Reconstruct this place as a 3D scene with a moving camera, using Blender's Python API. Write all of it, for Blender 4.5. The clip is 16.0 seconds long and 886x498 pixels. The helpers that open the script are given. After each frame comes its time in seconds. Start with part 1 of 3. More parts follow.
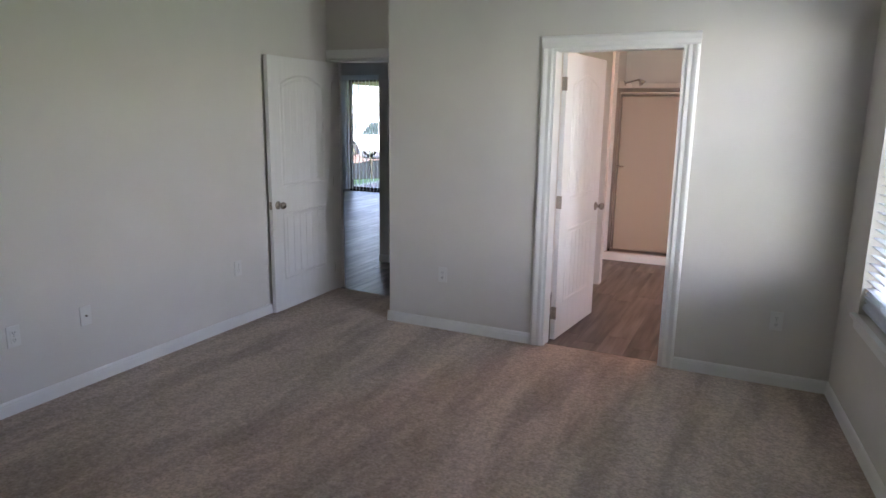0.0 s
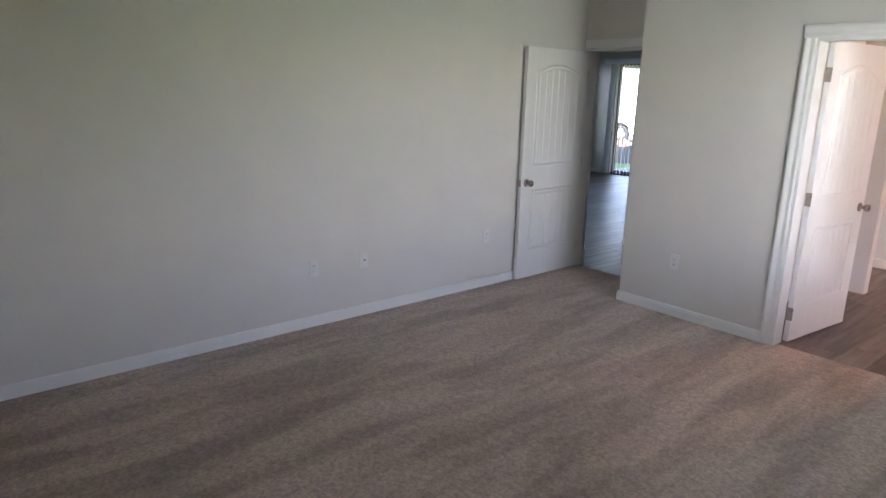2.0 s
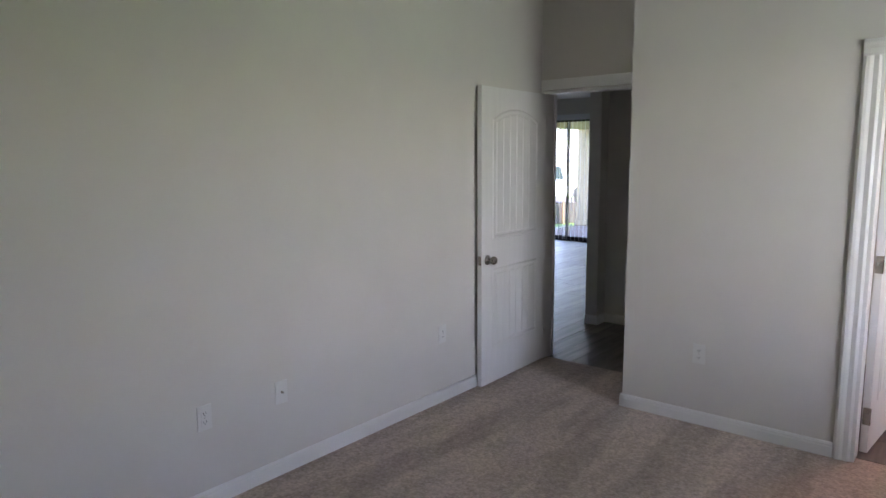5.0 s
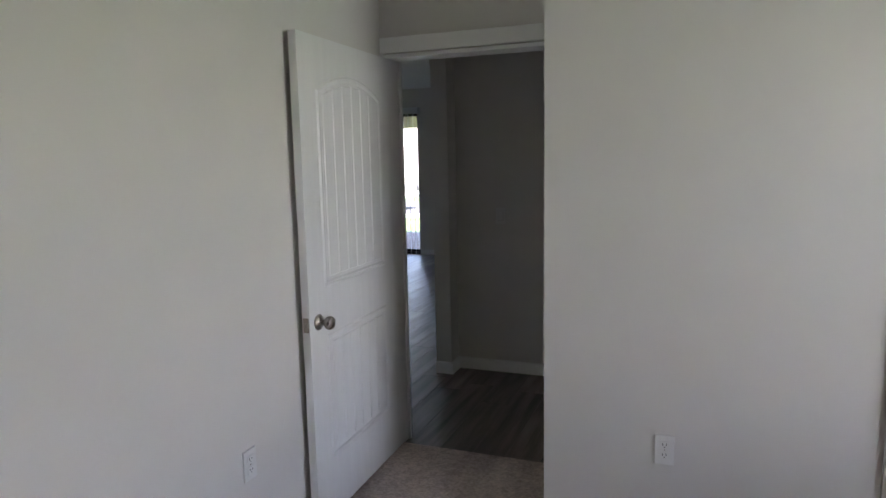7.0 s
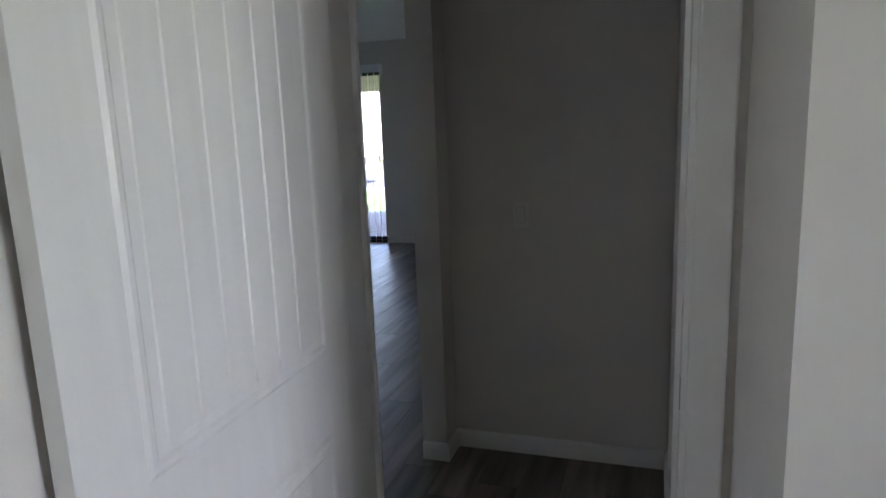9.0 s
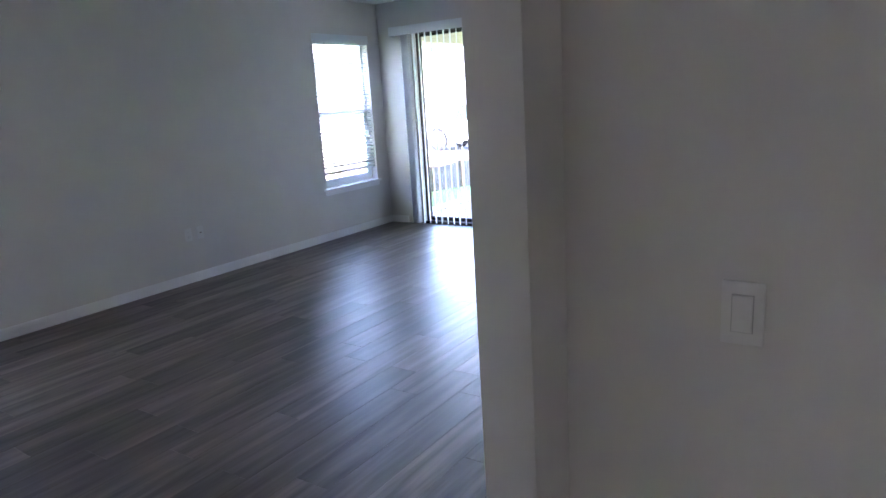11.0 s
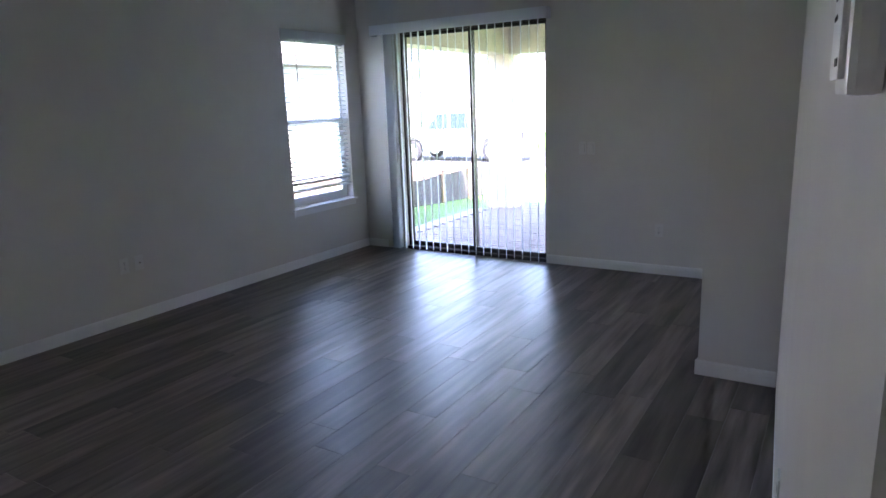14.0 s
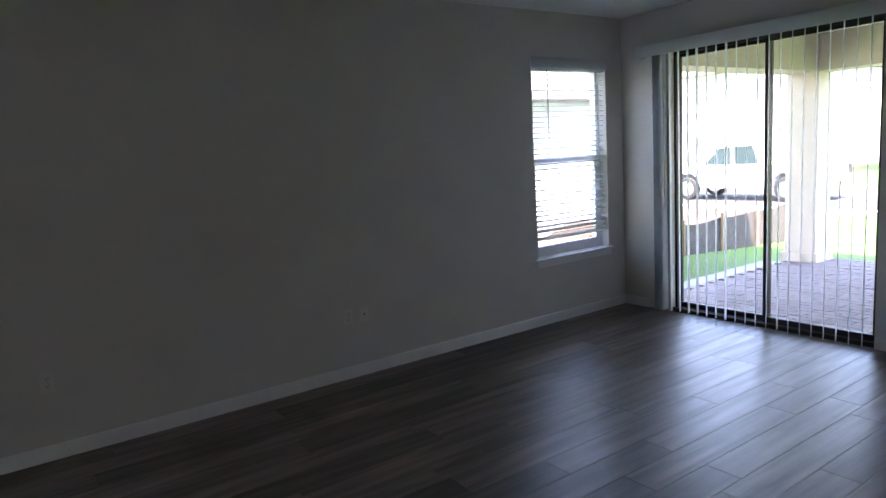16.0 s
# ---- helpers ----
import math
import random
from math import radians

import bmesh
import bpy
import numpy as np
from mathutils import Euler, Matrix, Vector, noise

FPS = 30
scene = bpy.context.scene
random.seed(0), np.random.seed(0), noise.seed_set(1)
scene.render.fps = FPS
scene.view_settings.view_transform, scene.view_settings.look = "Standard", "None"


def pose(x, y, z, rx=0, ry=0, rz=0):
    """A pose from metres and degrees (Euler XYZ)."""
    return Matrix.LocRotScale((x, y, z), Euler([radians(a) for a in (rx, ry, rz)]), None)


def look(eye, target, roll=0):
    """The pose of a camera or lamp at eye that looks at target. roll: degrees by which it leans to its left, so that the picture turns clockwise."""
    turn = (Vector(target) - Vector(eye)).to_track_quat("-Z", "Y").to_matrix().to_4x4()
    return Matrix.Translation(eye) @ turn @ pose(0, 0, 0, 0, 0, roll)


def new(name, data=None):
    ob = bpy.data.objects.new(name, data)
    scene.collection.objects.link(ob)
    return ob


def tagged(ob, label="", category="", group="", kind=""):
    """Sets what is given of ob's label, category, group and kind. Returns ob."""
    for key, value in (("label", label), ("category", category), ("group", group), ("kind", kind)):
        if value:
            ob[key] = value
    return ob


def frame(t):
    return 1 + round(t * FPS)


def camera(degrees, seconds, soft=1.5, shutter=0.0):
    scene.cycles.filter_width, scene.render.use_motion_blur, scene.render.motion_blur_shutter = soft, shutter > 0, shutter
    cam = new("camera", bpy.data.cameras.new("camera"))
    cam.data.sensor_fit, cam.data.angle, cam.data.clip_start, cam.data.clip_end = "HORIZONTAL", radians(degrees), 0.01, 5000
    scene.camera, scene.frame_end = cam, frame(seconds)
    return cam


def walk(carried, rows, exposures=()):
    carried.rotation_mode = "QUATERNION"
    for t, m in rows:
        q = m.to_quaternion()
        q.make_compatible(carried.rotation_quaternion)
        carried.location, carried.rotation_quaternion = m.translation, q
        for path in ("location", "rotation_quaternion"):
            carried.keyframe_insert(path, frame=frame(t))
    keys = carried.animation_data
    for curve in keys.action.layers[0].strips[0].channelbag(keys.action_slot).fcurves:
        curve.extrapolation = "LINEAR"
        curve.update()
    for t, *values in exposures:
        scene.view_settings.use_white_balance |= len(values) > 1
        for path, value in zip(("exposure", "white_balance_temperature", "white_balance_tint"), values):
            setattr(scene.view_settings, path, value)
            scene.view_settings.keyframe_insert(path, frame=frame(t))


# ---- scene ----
cam = camera(68.2, 16.0)
PATH = [
    (0, (0.014, -0.23, 1.61), (-0.837, 1.533, 1.204), 0.8),
    (0.5, (0.172, -0.349, 1.59), (-0.758, 1.375, 1.183), 0.1),
    (0.7, (0.222, -0.395, 1.579), (-0.77, 1.298, 1.186), 0.6),
    (1, (0.276, -0.45, 1.574), (-0.816, 1.178, 1.176), 0.3),
    (1.5, (0.348, -0.478, 1.596), (-0.931, 1.001, 1.179), 1.3),
    (2, (0.435, -0.456, 1.668), (-1.03, 0.819, 1.19), 1.6),
    (2.5, (0.389, -0.539, 1.643), (-1.187, 0.641, 1.291), 1.3),
    (2.8, (0.34, -0.518, 1.578), (-1.293, 0.596, 1.275), 1.8),
    (3, (0.282, -0.495, 1.606), (-1.378, 0.581, 1.312), 1.4),
    (3.5, (0.036, -0.402, 1.568), (-1.562, 0.763, 1.272), 2.0),
    (4, (-0.182, -0.249, 1.577), (-1.683, 1.044, 1.301), 0.3),
    (4.5, (-0.567, -0.084, 1.55), (-1.868, 1.405, 1.248), 0.2),
    (4.7, (-0.688, 0.058, 1.564), (-1.977, 1.56, 1.277), -0.1),
    (6.8, (-1.864, 1.43, 1.523), (-2.631, 3.256, 1.244), -1.2),
    (7.2, (-2.066, 1.706, 1.54), (-2.733, 3.571, 1.265), -1.2),
    (7.5, (-2.186, 1.9, 1.522), (-2.789, 3.782, 1.216), -1.2),
    (8, (-2.386, 2.356, 1.524), (-2.943, 4.246, 1.18), -1.0),
    (8.2, (-2.464, 2.511, 1.525), (-3.024, 4.4, 1.179), -1.0),
    (10.3, (-2.893, 4.261, 1.513), (-3.69, 6.048, 1.098), -3.7),
    (10.5, (-2.931, 4.419, 1.528), (-3.784, 6.179, 1.113), -3.0),
    (11, (-3.049, 4.803, 1.527), (-4.154, 6.407, 1.071), -3.6),
    (11.5, (-3.18, 5.082, 1.582), (-4.684, 6.307, 1.094), -3.5),
    (12, (-3.401, 5.254, 1.608), (-4.856, 6.517, 1.07), -1.7),
    (12.5, (-3.611, 5.373, 1.609), (-4.785, 6.901, 1.071), -2.7),
    (13, (-3.666, 5.453, 1.603), (-4.916, 6.921, 1.072), -3.0),
    (13.5, (-3.718, 5.454, 1.597), (-4.762, 7.068, 1.046), -2.5),
    (14, (-3.719, 5.519, 1.546), (-4.747, 7.178, 1.109), -2.1),
    (14.5, (-3.744, 5.523, 1.55), (-4.833, 7.171, 1.235), -2.0),
    (15, (-3.874, 5.681, 1.541), (-5.061, 7.264, 1.247), -2.1),
    (15.5, (-4.025, 6.0, 1.562), (-5.427, 7.403, 1.303), -2.9),
    (16, (-4.211, 6.316, 1.531), (-5.831, 7.452, 1.24), -3.5),
]
EXPOSURES = [(0, 3.85, 6800, 24), (2.5, 4.25, 6850, 24), (4.7, 3.95, 6850, 25), (8.2, 4.0, 6720, 23), (10.3, 5.05, 6250, 26), (11.5, 5.95, 6350, 29), (12.2, 5.5, 6350, 28),
             (13.5, 5.1, 6550, 28), (14.5, 4.75, 6800, 27), (16, 4.35, 7050, 27)]
walk(cam, [(t, look(eye, aim, roll)) for t, eye, aim, roll in PATH], EXPOSURES)

# ---- world and sun ----
SUN = Vector((0.5, -0.4, 1.1)).normalized()
world = bpy.data.worlds.new("sky")
scene.world = world
world.use_nodes = True
wn = world.node_tree
sky = wn.nodes.new("ShaderNodeTexSky")
sky.sky_type, sky.sun_disc = "NISHITA", False
sky.sun_elevation = math.asin(SUN.z)
sky.sun_rotation = math.atan2(SUN.x, SUN.y)
wn.nodes["Background"].inputs[1].default_value = 0.15
wn.links.new(sky.outputs[0], wn.nodes["Background"].inputs[0])
sun_data = bpy.data.lights.new("sun", "SUN")
sun_data.energy, sun_data.angle, sun_data.color = 2.4, radians(0.5), (1.0, 0.95, 0.87)
sun = new("sun", sun_data)
sun.matrix_world = look(SUN * 30, (0, 0, 0))


def area_lamp(name, eye, aim, sx, sy, watts, colour, spread=180):
    d = bpy.data.lights.new(name, "AREA")
    d.shape, d.size, d.size_y, d.energy, d.color, d.spread = "RECTANGLE", sx, sy, watts, colour, radians(spread)
    ob = new(name, d)
    ob.matrix_world = look(eye, aim)
    return ob


# ---- materials ----
def mat(name, colour, rough=0.6, metal=0.0, scale=8.0, vary=0.08, bump=0.0, bscale=200.0, second=None, stretch=(1, 1, 1),
        rand=0.0, spec=0.5, big=0.6):
    """A painted or natural surface: two scales of colour variation, fine relief, and a tint per object."""
    m = bpy.data.materials.new(name)
    m.use_nodes = True
    nt = m.node_tree
    b = nt.nodes["Principled BSDF"]
    b.inputs["Metallic"].default_value = metal
    b.inputs["Specular IOR Level"].default_value = spec
    tc = nt.nodes.new("ShaderNodeTexCoord")
    mp = nt.nodes.new("ShaderNodeMapping")
    mp.inputs["Scale"].default_value = stretch
    nt.links.new(tc.outputs["Object"], mp.inputs[0])
    add = nt.nodes.new("ShaderNodeMix")
    add.data_type = "RGBA"
    add.blend_type = "MIX"
    n1 = nt.nodes.new("ShaderNodeTexNoise")
    n1.inputs["Scale"].default_value, n1.inputs["Detail"].default_value = scale, 6
    n2 = nt.nodes.new("ShaderNodeTexNoise")
    n2.inputs["Scale"].default_value, n2.inputs["Detail"].default_value = big, 3
    if rand > 0:
        oi = nt.nodes.new("ShaderNodeObjectInfo")
        sh = nt.nodes.new("ShaderNodeVectorMath")
        sh.operation = "SCALE"
        sh.inputs[0].default_value = (37, 61, 13)
        nt.links.new(oi.outputs["Random"], sh.inputs["Scale"])
        nt.links.new(sh.outputs[0], mp.inputs["Location"])
    nt.links.new(mp.outputs[0], n1.inputs["Vector"])
    nt.links.new(tc.outputs["Object"], n2.inputs["Vector"])
    s = second or tuple(max(0, c * (1 - 2 * vary)) for c in colour)
    mr = nt.nodes.new("ShaderNodeMapRange")
    mr.inputs["From Min"].default_value, mr.inputs["From Max"].default_value = 0.3, 0.7
    nt.links.new(n1.outputs["Fac"], mr.inputs["Value"])
    nt.links.new(mr.outputs[0], add.inputs["Factor"])
    add.inputs["A"].default_value = (*colour, 1)
    add.inputs["B"].default_value = (*s, 1)
    hsv = nt.nodes.new("ShaderNodeHueSaturation")
    mr2 = nt.nodes.new("ShaderNodeMapRange")
    mr2.inputs["From Min"].default_value, mr2.inputs["From Max"].default_value = 0.3, 0.7
    mr2.inputs["To Min"].default_value, mr2.inputs["To Max"].default_value = 1 - vary * 0.6, 1 + vary * 0.6
    nt.links.new(n2.outputs["Fac"], mr2.inputs["Value"])
    last = mr2.outputs[0]
    if rand > 0:
        mr3 = nt.nodes.new("ShaderNodeMapRange")
        mr3.inputs["To Min"].default_value, mr3.inputs["To Max"].default_value = 1 - rand, 1 + rand
        nt.links.new(oi.outputs["Random"], mr3.inputs["Value"])
        mul = nt.nodes.new("ShaderNodeMath")
        mul.operation = "MULTIPLY"
        nt.links.new(last, mul.inputs[0])
        nt.links.new(mr3.outputs[0], mul.inputs[1])
        last = mul.outputs[0]
    nt.links.new(last, hsv.inputs["Value"])
    nt.links.new(add.outputs["Result"], hsv.inputs["Color"])
    nt.links.new(hsv.outputs[0], b.inputs["Base Color"])
    rr = nt.nodes.new("ShaderNodeMapRange")
    rr.inputs["To Min"].default_value, rr.inputs["To Max"].default_value = max(0.02, rough - 0.06), min(1, rough + 0.06)
    nt.links.new(n1.outputs["Fac"], rr.inputs["Value"])
    nt.links.new(rr.outputs[0], b.inputs["Roughness"])
    if bump > 0:
        n3 = nt.nodes.new("ShaderNodeTexNoise")
        n3.inputs["Scale"].default_value, n3.inputs["Detail"].default_value = bscale, 3
        nt.links.new(mp.outputs[0] if stretch != (1, 1, 1) else tc.outputs["Object"], n3.inputs["Vector"])
        bp = nt.nodes.new("ShaderNodeBump")
        bp.inputs["Strength"].default_value, bp.inputs["Distance"].default_value = bump, 0.004
        nt.links.new(n3.outputs["Fac"], bp.inputs["Height"])
        nt.links.new(bp.outputs[0], b.inputs["Normal"])
    return m


def glass_mat(name, tint=(1, 1, 1), haze=0.0):
    m = bpy.data.materials.new(name)
    m.use_nodes = True
    nt = m.node_tree
    nt.nodes.remove(nt.nodes["Principled BSDF"])
    out = nt.nodes["Material Output"]
    tr = nt.nodes.new("ShaderNodeBsdfTransparent")
    tr.inputs[0].default_value = (*tint, 1)
    gl = nt.nodes.new("ShaderNodeBsdfGlossy")
    gl.inputs["Roughness"].default_value = 0.03
    mx = nt.nodes.new("ShaderNodeMixShader")
    mx.inputs[0].default_value = 0.035
    nt.links.new(tr.outputs[0], mx.inputs[1])
    nt.links.new(gl.outputs[0], mx.inputs[2])
    last = mx.outputs[0]
    if haze > 0:
        df = nt.nodes.new("ShaderNodeBsdfTranslucent")
        df.inputs[0].default_value = (0.85, 0.82, 0.8, 1)
        m2 = nt.nodes.new("ShaderNodeMixShader")
        m2.inputs[0].default_value = haze
        nt.links.new(last, m2.inputs[1])
        nt.links.new(df.outputs[0], m2.inputs[2])
        last = m2.outputs[0]
    nt.links.new(last, out.inputs["Surface"])
    return m


WALL = mat("wall_paint", (0.68, 0.655, 0.62), 0.75, scale=3, vary=0.025, bump=0.04, bscale=160, spec=0.3)
CEIL = mat("ceiling_texture", (0.82, 0.81, 0.79), 0.85, scale=20, vary=0.03, bump=0.5, bscale=70, spec=0.2)
TRIM = mat("trim_paint", (0.80, 0.80, 0.79), 0.4, scale=5, vary=0.02, bump=0.03, bscale=90)
DOOR = mat("door_paint", (0.78, 0.78, 0.77), 0.42, scale=6, vary=0.02, bump=0.06, bscale=60, stretch=(6, 6, 0.5))
NICKEL = mat("satin_nickel", (0.38, 0.34, 0.30), 0.28, metal=1.0, scale=40, vary=0.08)
CHROME = mat("brushed_chrome", (0.62, 0.6, 0.58), 0.2, metal=1.0, scale=40, vary=0.05)
PLASTIC = mat("white_plastic", (0.72, 0.71, 0.69), 0.35, scale=30, vary=0.02)
# near-black pieces paint the shade inside slots and holes; also a printed mark
SLOT = mat("dark_slot", (0.03, 0.03, 0.03), 0.6)
GROOVE_SHADE = mat("groove_shade_grey", (0.5, 0.49, 0.48), 0.6)
VINYL = mat("blind_vinyl", (0.80, 0.81, 0.82), 0.4, scale=12, vary=0.03)
vb = VINYL.node_tree
tl = vb.nodes.new("ShaderNodeBsdfTranslucent")
tl.inputs[0].default_value = (0.8, 0.84, 0.88, 1)
tm = vb.nodes.new("ShaderNodeMixShader")
tm.inputs[0].default_value = 0.5
vb.links.new(vb.nodes["Principled BSDF"].outputs[0], tm.inputs[1])
vb.links.new(tl.outputs[0], tm.inputs[2])
vb.links.new(tm.outputs[0], vb.nodes["Material Output"].inputs["Surface"])
FRAME = mat("window_vinyl", (0.80, 0.80, 0.79), 0.4, scale=12, vary=0.02)
BRONZE = mat("bronze_aluminium", (0.055, 0.05, 0.045), 0.4, metal=0.6, scale=30, vary=0.1)
STUCCO = mat("beige_stucco", (0.62, 0.54, 0.42), 0.9, scale=9, vary=0.06, bump=0.6, bscale=60)
PAVER = mat("paver_clay", (0.27, 0.22, 0.21), 0.85, scale=25, vary=0.12, bump=0.5, bscale=120, rand=0.22)
SAND = mat("joint_sand", (0.16, 0.14, 0.12), 0.95, scale=30, vary=0.1, bump=0.5)
GRASS = mat("lawn", (0.045, 0.12, 0.012), 0.9, scale=14, vary=0.2, bump=0.6, bscale=90, second=(0.075, 0.16, 0.02))
SOIL = mat("bare_soil", (0.10, 0.065, 0.05), 0.95, scale=9, vary=0.2, bump=0.8, bscale=40, second=(0.05, 0.035, 0.028))
FABRIC = mat("woven_fabric", (0.035, 0.035, 0.038), 0.85, scale=14, vary=0.25, bump=0.5, bscale=120, second=(0.07, 0.06, 0.055))
STAKE = mat("raw_pine_stake", (0.30, 0.21, 0.13), 0.8, scale=12, vary=0.15, bump=0.3, bscale=60)
ROAD = mat("asphalt", (0.06, 0.06, 0.062), 0.9, scale=30, vary=0.15, bump=0.4)
CONCRETE = mat("concrete", (0.42, 0.41, 0.39), 0.9, scale=9, vary=0.08, bump=0.4)
NEIGHBOUR = mat("pale_siding", (0.70, 0.71, 0.73), 0.85, scale=5, vary=0.06, bump=0.3, bscale=40)
ROOF = mat("roof_shingle", (0.17, 0.15, 0.14), 0.95, scale=18, vary=0.15, bump=0.5)
CARPAINT = mat("white_car_paint", (0.78, 0.79, 0.80), 0.2, scale=2, vary=0.01)
RUBBER = mat("tyre_rubber", (0.025, 0.025, 0.027), 0.85, scale=20, vary=0.1)
# window glass paled: the reflected sky is put into its base colour
HOUSEGLASS = mat("house_glass_sky_tint", (0.24, 0.28, 0.31), 0.12)
CARGLASS = mat("car_glass", (0.03, 0.045, 0.055), 0.08)
ENAMEL = mat("shower_surround", (0.74, 0.70, 0.64), 0.3, scale=3, vary=0.03)
GLASS = glass_mat("clear_glass")
SHOWERGLASS = glass_mat("obscure_glass", (0.95, 0.93, 0.9), 0.35)
PLANK = mat("grey_oak_plank", (0.19, 0.155, 0.133), 0.38, scale=5, vary=0.25, bump=0.25, bscale=14, spec=0.65, second=(0.05, 0.038, 0.032),
            stretch=(3.4, 0.28, 1), rand=0.42, big=1.6)
SUBFLOOR = mat("plank_joint", (0.045, 0.038, 0.034), 0.9)


def carpet_mat():
    m = mat("beige_carpet", (0.60, 0.485, 0.42), 0.98, scale=75, vary=0.10, bump=1.0, bscale=150, second=(0.36, 0.288, 0.246), spec=0.1)
    nt = m.node_tree
    b = nt.nodes["Principled BSDF"]
    b.inputs["Sheen Weight"].default_value = 0.15
    hsv = next(n for n in nt.nodes if n.bl_idname == "ShaderNodeHueSaturation")
    tc = next(n for n in nt.nodes if n.bl_idname == "ShaderNodeTexCoord")
    # vacuum marks: faint overlapping strokes in three directions, and tufts
    old = hsv.inputs["Value"].links[0].from_socket
    for turn, size, scale, lo, hi, dark, light in ((-8, (3.1, 0.55, 1), 1.3, 0.44, 0.53, 0.85, 1.05), (22, (4.2, 0.9, 1), 1.1, 0.45, 0.52, 0.92, 1.04),
                                                   (-20, (2.6, 1.1, 1), 1.0, 0.46, 0.51, 0.95, 1.03), (0, (1, 1, 1), 26, 0.35, 0.65, 0.9, 1.08)):
        mp = nt.nodes.new("ShaderNodeMapping")
        mp.inputs["Rotation"].default_value = (0, 0, radians(turn))
        mp.inputs["Scale"].default_value = size
        n = nt.nodes.new("ShaderNodeTexNoise")
        n.inputs["Scale"].default_value, n.inputs["Detail"].default_value, n.inputs["Distortion"].default_value = scale, 2.0, 0.25
        nt.links.new(tc.outputs["Object"], mp.inputs[0])
        nt.links.new(mp.outputs[0], n.inputs["Vector"])
        mr = nt.nodes.new("ShaderNodeMapRange")
        mr.inputs["From Min"].default_value, mr.inputs["From Max"].default_value = lo, hi
        mr.inputs["To Min"].default_value, mr.inputs["To Max"].default_value = dark, light
        nt.links.new(n.outputs["Fac"], mr.inputs["Value"])
        mul = nt.nodes.new("ShaderNodeMath")
        mul.operation = "MULTIPLY"
        nt.links.new(old, mul.inputs[0])
        nt.links.new(mr.outputs[0], mul.inputs[1])
        old = mul.outputs[0]
    nt.links.new(old, hsv.inputs["Value"])
    return m


CARPET = carpet_mat()


# ---- mesh helpers ----
def add_box(bm, lo, hi, bevel=0.0):
    """An axis-aligned block from corner to corner, its edges rounded by bevel."""
    t = bmesh.new()
    bmesh.ops.create_cube(t, size=1)
    c, d = [(a + b) / 2 for a, b in zip(lo, hi)], [abs(b - a) for a, b in zip(lo, hi)]
    bmesh.ops.transform(t, matrix=Matrix.Translation(c) @ Matrix.Diagonal((*d, 1)), verts=t.verts)
    if bevel:
        bmesh.ops.bevel(t, geom=t.edges[:], offset=min(bevel, min(d) * 0.45), segments=2, affect="EDGES", profile=0.7)
    me = bpy.data.meshes.new("tmp")
    t.to_mesh(me)
    t.free()
    bm.from_mesh(me)
    bpy.data.meshes.remove(me)


def add_lathe(bm, profile, m, seg=20):
    """A turned shape from (radius, height) pairs about the local z axis, laid by the matrix m."""
    rings = []
    for r, h in profile:
        rings.append([bm.verts.new(m @ Vector((r * math.cos(a), r * math.sin(a), h))) for a in
                      (2 * math.pi * i / seg for i in range(seg))])
    for a, b in zip(rings, rings[1:]):
        for i in range(seg):
            bm.faces.new((a[i], a[(i + 1) % seg], b[(i + 1) % seg], b[i]))
    bm.faces.new(rings[0][::-1])
    bm.faces.new(rings[-1])


def add_prism(bm, outline, axis, lo, hi):
    """A straight extrusion of a 2D outline along x (0), y (1) or z (2)."""
    def at(p, h):
        q = list(p)
        q.insert(axis, h)
        return bm.verts.new(q)
    a, b = [at(p, lo) for p in outline], [at(p, hi) for p in outline]
    n = len(outline)
    for i in range(n):
        bm.faces.new((a[i], a[(i + 1) % n], b[(i + 1) % n], b[i]))
    bm.faces.new(a[::-1])
    bm.faces.new(b)


def finish(bm, name, material):
    bmesh.ops.recalc_face_normals(bm, faces=bm.faces[:])
    me = bpy.data.meshes.new(name)
    bm.to_mesh(me)
    bm.free()
    me.materials.append(material)
    return me


def thing(name, label, category, at=None, group="", kind=""):
    """An Empty at a thing's base, to hold its parts."""
    ob = new(name)
    ob.empty_display_size = 0.05
    ob.matrix_world = at or Matrix()
    return tagged(ob, label, category, group, kind)


def part(name, bm, material, parent, label="", smooth=False):
    ob = new(name, finish(bm, name, material))
    ob.parent = parent
    if smooth:
        for p in ob.data.polygons:
            p.use_smooth = True
    return tagged(ob, label)


def solid(name, boxes, material, label, category, kind="structure", bevel=0.0, at=None):
    """One mesh object made of blocks."""
    bm = bmesh.new()
    for lo, hi in boxes:
        add_box(bm, lo, hi, bevel)
    ob = new(name, finish(bm, name, material))
    if at:
        ob.matrix_world = at
    return tagged(ob, label, category, kind=kind)


def block(lo, hi, bevel=0.0):
    bm = bmesh.new()
    add_box(bm, lo, hi, bevel)
    return bm


def wall_frame(x, y, ax, ay):
    """A wall's own axes: along, outwards, up."""
    X, Y = Vector((ax, ay, 0)).normalized(), None
    Y = Vector((0, 0, 1)).cross(X)
    m = Matrix((X, Y, (0, 0, 1))).transposed().to_4x4()
    m.translation = (x, y, 0)
    return m


def wall_boxes(length, height, thick, holes, start=0.0):
    """Blocks of a wall along local x from start to length, with holes (x0, x1, z0, z1) in order."""
    out, x = [], start
    for x0, x1, z0, z1 in holes:
        if x0 > x:
            out.append(((x, 0, 0), (x0, thick, height)))
        if z0 > 0:
            out.append(((x0, 0, 0), (x1, thick, z0)))
        out.append(((x0, 0, z1), (x1, thick, height)))
        x = x1
    out.append(((x, 0, 0), (length, thick, height)))
    return out


